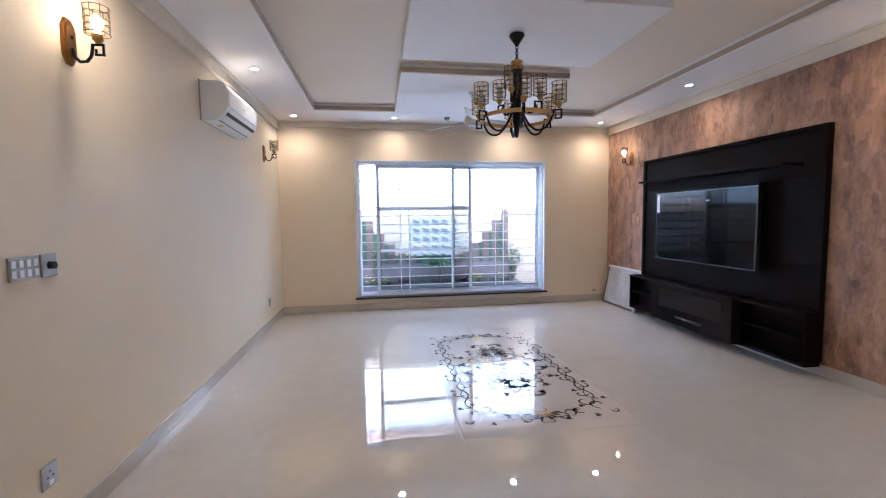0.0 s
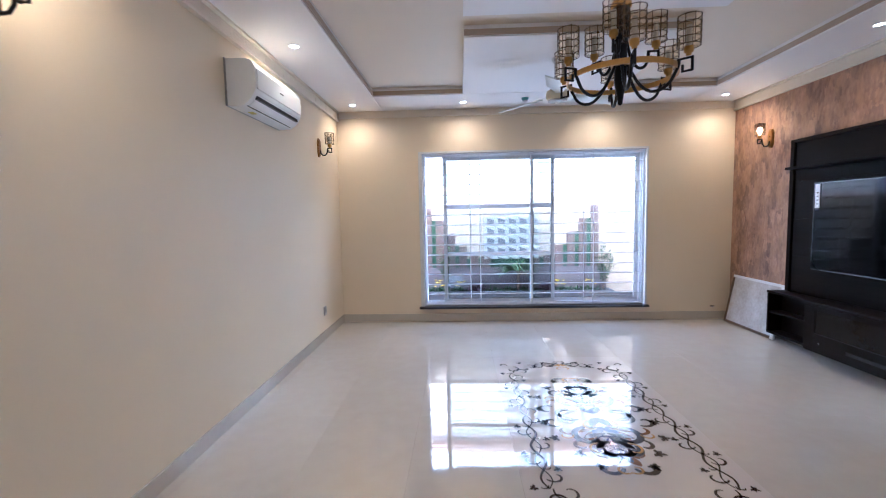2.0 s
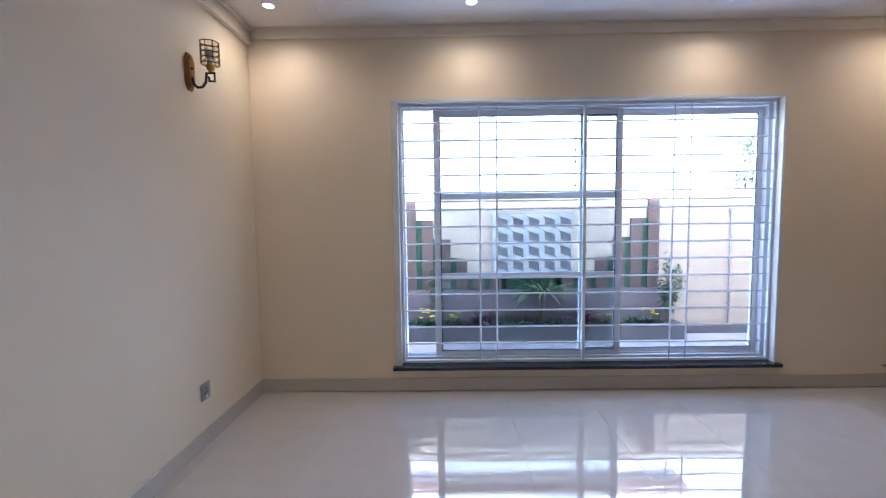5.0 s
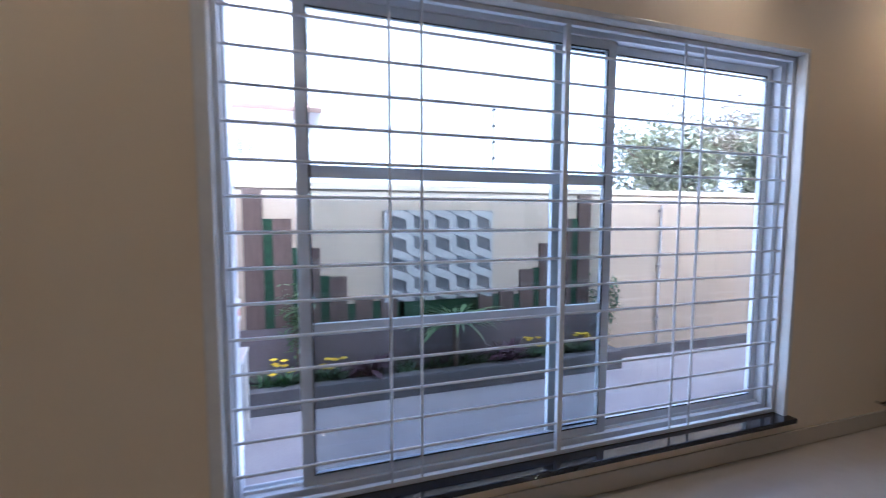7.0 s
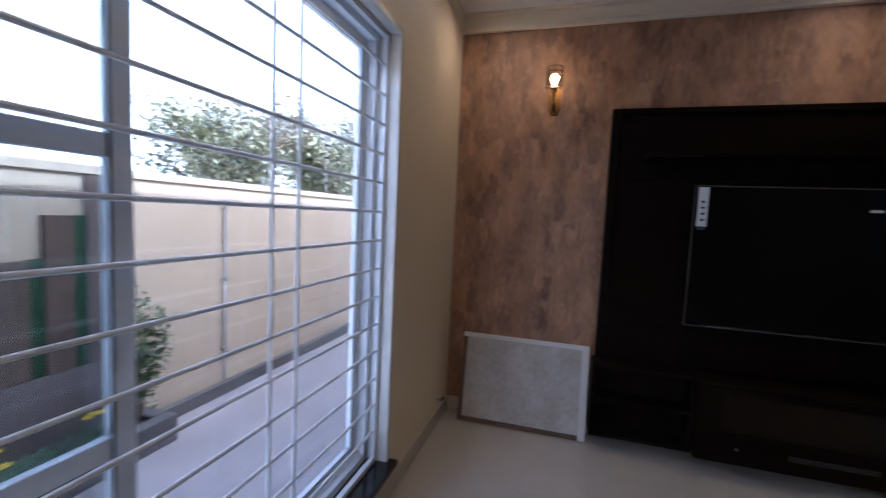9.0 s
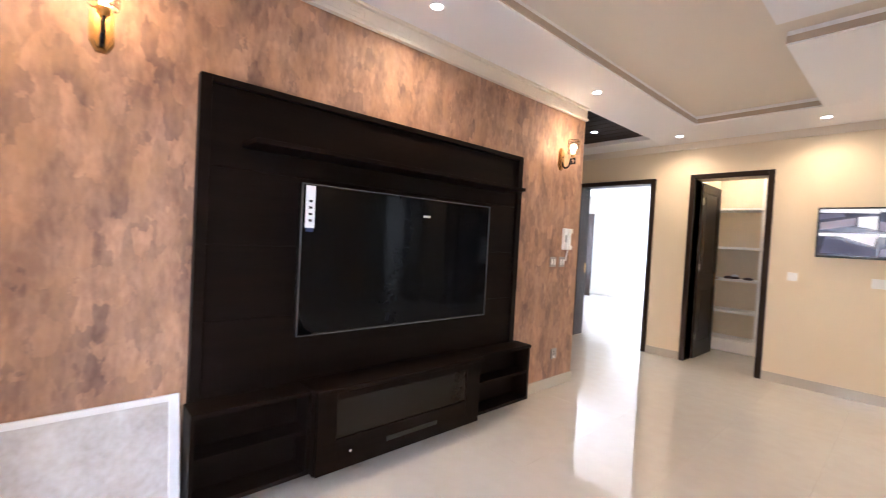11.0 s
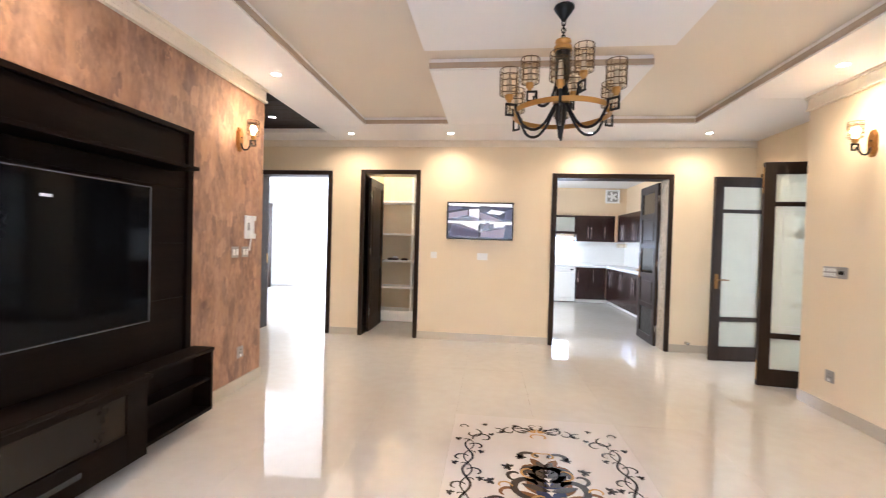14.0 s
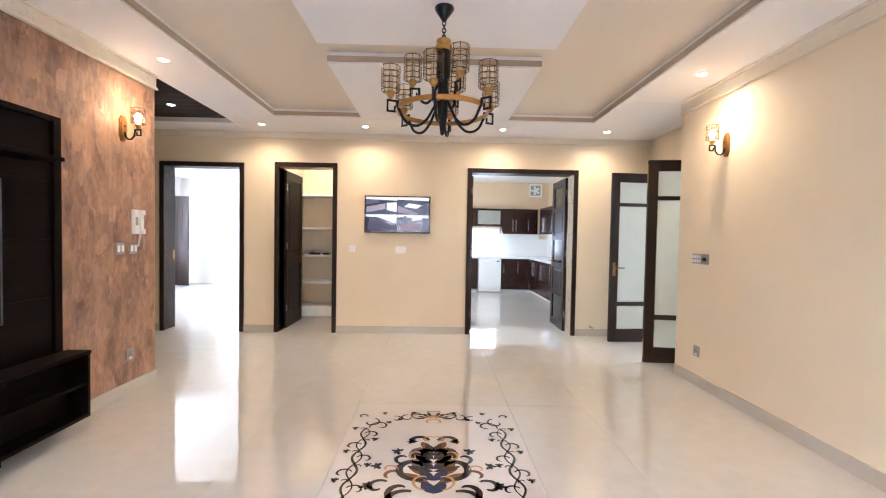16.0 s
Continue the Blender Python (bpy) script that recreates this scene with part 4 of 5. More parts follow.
wall_plate(pose(EX, 2.465, 1.23, 0, 0, EAST), 0.09, 0.095, 2, GREY_PL, "grey metal switch plate on brown wallpaper")
wall_plate(pose(EX, 2.315, 1.23, 0, 0, EAST), 0.09, 0.095, 2, GREY_PL, "grey metal switch plate below the intercom")
socket(pose(EX, 2.36, 0.33, 0, 0, EAST), GREY_PL, "grey metal wall socket on brown wallpaper")
wall_plate(pose(3.675, SY, 1.185, 0, 0, SOUTH), 0.088, 0.09, 2, WHITE_PL, "white switch plate beside the pantry door")
wall_plate(pose(2.995, SY, 1.18, 0, 0, SOUTH), 0.145, 0.095, 3, WHITE_PL, "white socket plate below the monitor", name="socket_plate", category="socket")
ic = thing("intercom", "white wall intercom handset with coiled cord", "intercom", at=pose(EX, 2.285, 1.455, 0, 0, EAST))
part("base", boxes((-0.045, 0.045, 0, 0.03, -0.105, 0.105), bevel=0.008), WHITE_PL, ic)
bm = boxes((-0.042, -0.006, 0.03, 0.05, -0.1, 0.1), (-0.044, -0.004, 0.03, 0.064, 0.06, 0.103), (-0.044, -0.004, 0.03, 0.064, -0.103, -0.06), bevel=0.006)
part("handset", bm, WHITE_PL, ic)
part("keypad", boxes((0.006, 0.036, 0.03, 0.033, -0.03, 0.04), bevel=0.001), GREY_PL, ic)
bm = bmesh.new()
pts = []
for i in range(90):
    t = i / 89
    a = t * 2 * math.pi * 14
    pts.append((-0.024 + 0.03 * math.sin(math.pi * t) + 0.006 * math.cos(a), 0.03 + 0.006 * math.sin(a), -0.1 - 0.11 * math.sin(math.pi * t * 0.98)))
tube(bm, pts, 0.0025, 5)
part("cord", bm, WHITE_PL, ic)
tap = thing("gas_tap", "small brass gas tap low on the cream wall", "gas tap", at=pose(4.86, L, 0.165, 0, 0, 180))
part("spout", cyl(bmesh.new(), (0, 0, 0), (0, 0.045, 0), 0.009), CHROME, tap)
part("valve", boxes((-0.028, 0.028, 0.036, 0.046, 0.006, 0.016), bevel=0.003), BLACK_PL, tap)

# ---- television wall ----
PF = 5.062
pan = thing("tv_wall_panel", "dark wenge wall panel behind the television", "wall panel", at=pose(0, 0, 0))
part("back_board", boxes((PF + 0.006, EX - 0.001, 3.1, 5.47, 0.12, 2.09)), DARKWOOD, pan)
for z0, z1 in ((0.12, 0.55), (0.553, 0.93), (0.933, 1.31), (1.313, 1.69), (1.693, 2.085)):
    part("board", boxes((PF, PF + 0.006, 3.125, 5.445, z0 + 0.002, z1 - 0.001), bevel=0.0015), DARKWOOD, pan)
for y0, y1 in ((3.065, 3.122), (5.448, 5.498)):
    part("side_trim", boxes((PF - 0.02, EX - 0.002, y0, y1, 0.12, 2.122), bevel=0.003), DARKWOOD, pan)
part("top_trim", boxes((PF - 0.02, EX - 0.002, 3.1225, 5.4475, 2.088, 2.122), bevel=0.003), DARKWOOD, pan)
part("shelf", boxes((4.845, PF - 0.0005, 3.27, 5.30, 1.80, 1.825), bevel=0.003), DARKWOOD, pan, "thin dark floating shelf")

cab = thing("tv_cabinet", "dark wenge wall-hung media cabinet with open shelves", "cabinet", at=pose(0, 0, 0))
CF, CB, C0, C1 = 4.885, PF - 0.021, 0.095, 0.553
for y0, y1 in ((3.035, 3.70), (4.95, 5.52)):
    part("side_panel", boxes((CF, CB, y0, y0 + 0.02, C0, C1 - 0.025)), DARKWOOD, cab)
    part("side_panel", boxes((CF, CB, y1 - 0.02, y1, C0, C1 - 0.025)), DARKWOOD, cab)
    part("top", boxes((CF - 0.01, CB, y0, y1, C1 - 0.025, C1), bevel=0.003), DARKWOOD, cab)
    part("bottom", boxes((CF, CB, y0 + 0.02, y1 - 0.02, C0, C0 + 0.022)), DARKWOOD, cab)
    part("shelf", boxes((CF + 0.01, CB, y0 + 0.02, y1 - 0.02, 0.315, 0.335)), DARKWOOD, cab)
    part("back", boxes((CB - 0.012, CB, y0 + 0.02, y1 - 0.02, C0 + 0.022, C1 - 0.025)), DARKWOOD, cab)
part("centre_body", boxes((CF - 0.045, CB, 3.702, 4.948, C0, C1 - 0.022)), DARKWOOD, cab)
part("centre_top", boxes((CF - 0.085, CB, 3.69, 4.96, C1 - 0.02, C1 + 0.012), bevel=0.01), DARKWOOD, cab)
flap = part("flap_door", boxes((CF - 0.066, CF - 0.046, 3.705, 3.84, C0 + 0.004, C1 - 0.024), (CF - 0.066, CF - 0.046, 4.83, 4.945, C0 + 0.004, C1 - 0.024),
                               (CF - 0.066, CF - 0.046, 3.84, 4.83, 0.49, C1 - 0.024), (CF - 0.066, CF - 0.046, 3.84, 4.83, C0 + 0.004, 0.275), bevel=0.003), DARKWOOD, cab)
part("glass_panel", boxes((CF - 0.057, CF - 0.0465, 3.84, 4.83, 0.275, 0.49)), BRONZE_GLASS, flap, "bronze smoked glass")
part("finger_slot", boxes((CF - 0.0675, CF - 0.0655, 4.1, 4.5, 0.175, 0.205), bevel=0.0009), BLACK_PL, flap)
part("knob", cyl(bmesh.new(), (CF - 0.066, 4.75, 0.2), (CF - 0.085, 4.75, 0.2), 0.008), CHROME, flap)

tv = thing("television", "large black television in protective film with label", "television", at=pose(0, 0, 0))
T0, T1, TZ0, TZ1, TX = 3.58, 5.036, 0.838, 1.653, 4.928
part("housing", boxes((TX + 0.006, TX + 0.05, T0, T1, TZ0, TZ1), bevel=0.006), BLACK_PL, tv)
part("screen", boxes((TX + 0.001, TX + 0.0055, T0 + 0.009, T1 - 0.009, TZ0 + 0.012, TZ1 - 0.009)), TVSCREEN, tv, "glossy black screen")
part("bezel", boxes(*[(TX - 0.003, TX + 0.006, a, b, c, d) for a, b, _, _, c, d in frame_ring(T0, T1, TZ0, TZ1, 0, 1, 0.006)], bevel=0.001), FILM, tv, "film-wrapped thin bezel")
part("mount", boxes((TX + 0.05, PF - 0.0005, 4.1, 4.5, 1.05, 1.45)), BLACK_PL, tv)
part("label_strip", boxes((TX - 0.0055, TX - 0.0035, T1 - 0.072, T1 - 0.02, TZ1 - 0.235, TZ1 - 0.012)), CARTON, tv, "white hanging label strip")
for k in range(4):
    part("label_print", boxes((TX - 0.0065, TX - 0.0058, T1 - 0.056, T1 - 0.038, TZ1 - 0.1 - k * 0.034, TZ1 - 0.088 - k * 0.034)), BLACK_PL, tv)
part("label_tip", boxes((TX - 0.0055, TX - 0.0035, T1 - 0.066, T1 - 0.026, TZ1 - 0.255, TZ1 - 0.236)), mat("navy_print", (0.02, 0.03, 0.09), 0.4, 0, 0.1, 9, 60, 0), tv)
part("sticker", boxes((TX - 0.0012, TX + 0.0008, 4.16, 4.215, 1.528, 1.542)), CARTON, tv, "small white sticker")
bm = bmesh.new()
v = [bm.verts.new(p) for p in ((TX - 0.004, T1 - 0.004, TZ0 + 0.005), (TX - 0.004, T1 - 0.10, TZ0 + 0.006), (TX - 0.004, T1 - 0.045, TZ0 + 0.04), (TX - 0.004, T1 - 0.02, TZ0 + 0.09), (TX - 0.004, T1 - 0.006, TZ0 + 0.15))]
bm.faces.new(v)
bmesh.ops.solidify(bm, geom=list(bm.faces), thickness=0.0015)
part("film_corner", bm, FILM, tv, "crumpled clear film corner")

# board leaning in the corner
lb = thing("leaning_board", "stained white framed board leaning on the wall", "board", at=pose(4.965, 5.955, 0.001, 0, 11, 0))
part("sheet", boxes((0.0, 0.012, -0.40, 0.40, 0.03, 0.58)), BOARD, lb)
part("rim", boxes((-0.006, 0.02, -0.425, -0.38, 0.0, 0.605), bevel=0.003), BOARD_EDGE, lb)
part("rim", boxes((-0.006, 0.02, 0.395, 0.425, 0.0, 0.575), bevel=0.003), RUSTY, lb, "brown stained edge")
part("rim", boxes((-0.006, 0.02, -0.3795, 0.425, 0.576, 0.605), bevel=0.003), BOARD_EDGE, lb)
part("rim", boxes((-0.006, 0.02, -0.3795, 0.3945, 0.0, 0.028), bevel=0.003), RUSTY, lb, "brown stained edge")

# security monitor on the south wall
mon = thing("security_monitor", "wall monitor showing four camera views", "monitor", at=pose(3.043, SY, 1.672))
part("housing", boxes((-0.457, 0.457, 0.012, 0.05, -0.258, 0.258), bevel=0.005), BLACK_PL, mon)
part("bracket", boxes((-0.1, 0.1, 0, 0.012, -0.1, 0.1)), BLACK_PL, mon)
SCREEN = screen_material()
VIEW_DARK = glow("camera_view_dark", (0.10, 0.11, 0.20), 0.006)
VIEW_MID = glow("camera_view_mid", (0.36, 0.36, 0.50), 0.004)
VIEW_LIGHT = glow("camera_view_light", (0.86, 0.90, 1.0), 0.013)


def view_shape(x0, z0, w, h, pts, material, lift):
    """A flat lit shape inside one camera view; pts run from 0 to 1 across it."""
    bm = bmesh.new()
    bm.faces.new([bm.verts.new((x0 + w * (1 - u), 0.0516 + lift, z0 + h * q)) for u, q in pts])
    part("view_shape", bm, material, mon)


for x0, x1 in ((-0.438, -0.002), (0.002, 0.438)):
    for z0, z1 in ((-0.235, -0.002), (0.002, 0.24)):
        part("screen", boxes((x0, x1, 0.05, 0.0515, z0, z1)), SCREEN, mon, "lit grey-blue camera picture")
        w, h = x1 - x0, z1 - z0
        view_shape(x0, z0, w, h, ((0.0, 0.86), (1.0, 0.8), (1.0, 1.0), (0.0, 1.0)), VIEW_LIGHT, 0.0005)
        if x0 > 0 and z0 > 0:
            view_shape(x0, z0, w, h, ((0.02, 0.1), (0.62, 0.3), (0.62, 0.62), (0.02, 0.42)), VIEW_MID, 0.001)
            view_shape(x0, z0, w, h, ((0.66, 0.25), (0.98, 0.12), (0.98, 0.7), (0.66, 0.66)), VIEW_LIGHT, 0.001)
            view_shape(x0, z0, w, h, ((0.0, 0.55), (0.45, 0.68), (0.4, 0.85), (0.0, 0.8)), VIEW_DARK, 0.0015)
        elif z0 > 0:
            view_shape(x0, z0, w, h, ((0.0, 0.5), (0.7, 0.05), (0.45, 0.0), (0.0, 0.1)), VIEW_MID, 0.001)
            view_shape(x0, z0, w, h, ((0.2, 0.45), (0.6, 0.35), (0.8, 0.55), (0.35, 0.66)), VIEW_LIGHT, 0.0015)
            view_shape(x0, z0, w, h, ((0.75, 0.1), (1.0, 0.05), (1.0, 0.7), (0.8, 0.6)), VIEW_DARK, 0.001)
        elif x0 > 0:
            view_shape(x0, z0, w, h, ((0.05, 0.1), (0.12, 0.85), (0.98, 0.35), (0.98, 0.05)), VIEW_DARK, 0.001)
            view_shape(x0, z0, w, h, ((0.3, 0.9), (0.95, 0.45), (0.98, 0.9)), VIEW_LIGHT, 0.0015)
        else:
            view_shape(x0, z0, w, h, ((0.02, 0.05), (0.75, 0.05), (0.8, 0.62), (0.05, 0.35)), VIEW_MID, 0.001)
            view_shape(x0, z0, w, h, ((0.1, 0.5), (0.2, 0.92), (0.3, 0.9), (0.28, 0.55)), VIEW_DARK, 0.0015)
            view_shape(x0, z0, w, h, ((0.45, 0.62), (0.78, 0.72), (0.8, 0.98), (0.45, 0.95)), VIEW_LIGHT, 0.0015)

# ---- floor tiles and medallion ----
random.seed(4)
TX0, TY0, TW, TL = 1.90 - 0.61 * 7, 2.57 - 1.22 * 3, 0.61, 1.22
floor_ob = bpy.data.objects["floor"]
MX0, MX1, MY0, MY1 = 1.90, 3.12, 2.57, 5.01


def tile_plate(w, l):
    me_bm = boxes((0.0004, w - 0.0004, 0.0004, l - 0.0004, -0.0055, 0.0))
    finish(me_bm)
    me = bpy.data.meshes.new("tile")
    me_bm.to_mesh(me)
    me_bm.free()
    me.materials.append(FLOOR)
    return me


tile_mesh = tile_plate(TW, TL)
for i in range(-1, 22):
    for j in range(0, 8):
        x, y = TX0 + i * TW, TY0 + j * TL
        if x > 9.0 or x + TW < -3.2 or y + TL > 7.3 or (x > 5.2 and y > 2.2) or (x < -0.7 and y > 1.8):
            continue
        if MX0 - 0.01 < x < MX1 - 0.01 and MY0 - 0.01 < y < MY1 - 0.01:
            continue
        if y + TL > L + 0.2:
            ob = new("tile", tile_plate(TW, L - 0.002 - y)) if y < L - 0.01 else None
        else:
            ob = new("tile", tile_mesh)
        if ob:
            ob.parent = floor_ob
            ob.matrix_basis = Matrix.Translation((x, y, 0)) @ pose(0, 0, 0, random.uniform(-0.02, 0.02), random.uniform(-0.03, 0.03))

med = thing("floor_medallion", "pale stone floor panel inlaid with dark floral scrollwork", "floor inlay", at=pose((MX0 + MX1) / 2, (MY0 + MY1) / 2, 0))
part("stone_slab", boxes((-0.609, 0.609, -1.219, 1.219, -0.0055, 0.0005)), PANEL_TILE, med)


def ribbon(bm, pts, width, z=0.0012):
    """A flat strip along points with a width that swells and tapers."""
    if isinstance(bm, list):
        bm.append(bmesh.new())
        bm = bm[-1]
    n = len(pts)
    left, right = [], []
    for i, (x, y) in enumerate(pts):
        x0, y0 = pts[max(i - 1, 0)]
        x1, y1 = pts[min(i + 1, n - 1)]
        dx, dy = x1 - x0, y1 - y0
        d = math.hypot(dx, dy) or 1
        w = width(i / (n - 1)) / 2
        left.append(bm.verts.new((x - dy / d * w, y + dx / d * w, z)))
        right.append(bm.verts.new((x + dy / d * w, y - dx / d * w, z)))
    for i in range(n - 1):
        bm.faces.new((left[i], left[i + 1], right[i + 1], right[i]))


def curl(x, y, a0, turn, r0, r1, n=26):
    """A spiral that starts at (x, y) heading a0 degrees and winds by turn degrees as its radius goes from r0 to r1."""
    pts = [(x, y)]
    a = radians(a0)
    step = radians(turn) / n
    for i in range(n):
        r = r0 + (r1 - r0) * i / n
        a += step
        x += math.cos(a) * r * abs(step)
        y += math.sin(a) * r * abs(step)
        pts.append((x, y))
    return pts


def swell(w, tip=0.25):
    return lambda t: w * (tip + (1 - tip) * math.sin(math.pi * min(1, 0.12 + t * 0.88)) ** 0.8)


def leaf_shape(bm, x, y, a, length, w):
    a = radians(a)
    pts = [(x + math.cos(a) * length * k / 8, y + math.sin(a) * length * k / 8) for k in range(9)]
    ribbon(bm, pts, lambda t: w * math.sin(math.pi * t) ** 0.8 + 0.0008)


def sprig(bm, x, y, a, s):
    bm.append(bmesh.new())
    bm = bm[-1]
    for d in (-55, 0, 55, 110, -110):
        leaf_shape(bm, x, y, a + d, s * (1 if d == 0 else 0.75), s * 0.42)


INLAYS = {"brown": (INLAY_BROWN, 0.0), "blue": (INLAY_BLUE, 0.0006), "dark": (INLAY_DARK, 0.0012), "gold": (INLAY_GOLD, 0.0018)}


def mirrored(kind, build):
    """Builds the pieces of one quarter and lays each of them in all four."""
    pieces = []
    build(pieces)
    material, lift = INLAYS[kind]
    for q in pieces:
        for sx in (1, -1):
            for sy in (1, -1):
                bm = q.copy()
                for v in bm.verts:
                    v.co = (v.co.x * sx, v.co.y * sy, v.co.z + lift)
                part("inlay", bm, material, med, kind + " stone inlay")
                bm = None
        q.free()


def border_dark(b):
    # long side: winding vine with curls and buds
    pts = [(0.475 + 0.028 * math.sin(k / 40 * math.pi * 5), 0.0 + 0.80 * k / 40) for k in range(41)]
    ribbon(b, pts, swell(0.016, 0.6))
    pts = [(0.475 - 0.03 * math.sin(k / 40 * math.pi * 5), 0.0 + 0.80 * k / 40) for k in range(41)]
    ribbon(b, pts, swell(0.010, 0.6))
    for k in range(5):
        y = 0.08 + k * 0.16
        s = 1 if k % 2 else -1
        ribbon(b, curl(0.475, y, 60 if s > 0 else 120, s * -250, 0.055, 0.012), swell(0.014))
        ribbon(b, curl(0.475, y + 0.05, 100, s * 200, 0.03, 0.008), swell(0.009))
        sprig(b, 0.475 - s * 0.075, y + 0.07, 90 + s * 60, 0.034)
    # corner loops
    ribbon(b, curl(0.455, 0.80, 70, 330, 0.075, 0.02, 36), swell(0.015))
    ribbon(b, curl(0.44, 0.96, 200, 300, 0.07, 0.018, 36), swell(0.015))
    ribbon(b, curl(0.50, 0.99, 100, -280, 0.035, 0.012), swell(0.012))
    # short side scrolls
    ribbon(b, curl(0.0, 1.02, 20, -40, 0.25, 0.25), swell(0.012, 0.6))
    ribbon(b, curl(0.10, 0.97, -20, 320, 0.06, 0.016, 34), swell(0.015))
    ribbon(b, curl(0.20, 1.03, -10, -300, 0.055, 0.014, 34), swell(0.015))
    ribbon(b, curl(0.30, 1.0, 160, 280, 0.05, 0.014, 34), swell(0.014))
    for x, y, a in ((0.15, 1.06, 30), (0.25, 0.95, -60), (0.37, 1.05, 10), (0.33, 0.90, 250)):
        sprig(b, x, y, a, 0.032)
    for k in range(4):
        leaf_shape(b, 0.02 + 0.015 * k, 1.0 - 0.012 * k, 70 - 25 * k, 0.075, 0.022)
    ribbon(b, curl(0.0, 1.085, 60, -320, 0.03, 0.008), swell(0.008))


def centre_dark(b):
    ribbon(b, curl(0.03, 0.62, 75, -235, 0.075, 0.025, 30), swell(0.034))
    ribbon(b, curl(0.02, 0.34, 10, 210, 0.10, 0.03, 30), swell(0.05))
    ribbon(b, curl(0.06, 0.16, -15, 290, 0.13, 0.03, 40), swell(0.045))
    ribbon(b, curl(0.12, 0.05, 20, -250, 0.11, 0.03, 36), swell(0.036))
    ribbon(b, curl(0.26, 0.14, 40, -280, 0.065, 0.02, 30), swell(0.028))
    ribbon(b, curl(0.20, 0.33, 20, 230, 0.055, 0.02, 30), swell(0.026))
    ribbon(b, curl(0.03, 0.47, 40, -190, 0.08, 0.03, 30), swell(0.044))
    for x, y, a, s in ((0.22, 0.47, 20, 0.055), (0.33, 0.30, 0, 0.05), (0.36, 0.10, -20, 0.055), (0.14, 0.60, 60, 0.05)):
        sprig(b, x, y, a, s)
    for k in range(6):
        leaf_shape(b, 0.0, 0.24 + 0.045 * k, 20 + 9 * k, 0.17 - 0.012 * k, 0.05)


def centre_brown(b):
    for k in range(6):
        leaf_shape(b, 0.02, 0.12 + 0.075 * k, 35 + 5 * k, 0.19 - 0.014 * k, 0.06)
    ribbon(b, curl(0.04, 0.25, 0, 240, 0.09, 0.03, 30), swell(0.03))
    ribbon(b, curl(0.17, 0.20, 80, -240, 0.07, 0.02, 30), swell(0.026))
    ribbon(b, curl(0.10, 0.42, 20, 200, 0.06, 0.02, 30), swell(0.024))


def centre_gold(b):
    ribbon(b, curl(0.0, 0.66, 45, -260, 0.045, 0.015, 26), swell(0.014))
    ribbon(b, curl(0.09, 0.36, 0, 240, 0.07, 0.02, 30), swell(0.016))
    ribbon(b, curl(0.05, 0.06, 10, 220, 0.09, 0.02, 30), swell(0.018))
    ribbon(b, curl(0.21, 0.26, 90, -240, 0.05, 0.015, 26), swell(0.014))
    ribbon(b, curl(0.0, 0.94, 20, -200, 0.045, 0.015, 26), swell(0.014))
    for k in range(3):
        leaf_shape(b, 0.01, 0.97, 90 - 35 * k, 0.06, 0.016)


def centre_blue(b):
    for k in range(4):
        leaf_shape(b, 0.0, 0.03 + 0.12 * k, 60 - 8 * k, 0.13, 0.07)
    ribbon(b, curl(0.03, 0.40, -10, 200, 0.06, 0.02, 26), swell(0.022))


mirrored("dark", border_dark)
for kind, build in (("brown", centre_brown), ("blue", centre_blue), ("dark", centre_dark), ("gold", centre_gold)):
    mirrored(kind, build)

# ---- kitchen seen through its doorway ----
def cabinet_unit(x0, x1, y0, y1, z0, z1, face, doors, material=CABWOOD, handles="v", name="base_cabinet", label="dark mahogany gloss base cabinet", glassy=False):
    c = thing(name, label, "kitchen cabinet", name + " run", at=pose(0, 0, 0))
    part("body", boxes((x0, x1, y0, y1, z0, z1)), material, c)
    for i in range(doors):
        a, b = i / doors, (i + 1) / doors
        if face == "y":
            w = x1 - x0
            d = part("cabinet_door", boxes((x0 + w * a + 0.002, x0 + w * b - 0.002, y1, y1 + 0.018, z0 + 0.004, z1 - 0.004), bevel=0.002), material, c)
            if glassy:
                part("glass_panel", boxes((x0 + w * a + 0.05, x0 + w * b - 0.05, y1 + 0.0185, y1 + 0.021, z0 + 0.06, z1 - 0.05)), FROST, d)
            hx = x0 + w * (b if i % 2 == 0 else a) + (-0.04 if i % 2 == 0 else 0.04)
            zc = z1 - 0.22 if name == "base_cabinet" else z0 + 0.22
            part("handle", boxes((hx - 0.008, hx + 0.008, y1 + 0.018, y1 + 0.042, zc - 0.14, zc + 0.14), bevel=0.003), CHROME, d, "long steel bar handle")
        else:
            w = y1 - y0
            d = part("cabinet_door", boxes((x1, x1 + 0.018, y0 + w * a + 0.002, y0 + w * b - 0.002, z0 + 0.004, z1 - 0.004), bevel=0.002), material, c)
            hy = y0 + w * (b if i % 2 == 0 else a) + (-0.05 if i % 2 == 0 else 0.05)
            zc = z1 - 0.24 if name == "base_cabinet" else z0 + 0.22
            part("handle", boxes((x1 + 0.018, x1 + 0.05, hy - 0.012, hy + 0.012, zc - 0.17, zc + 0.17), bevel=0.003), CHROME, d, "long steel bar handle")
    return c


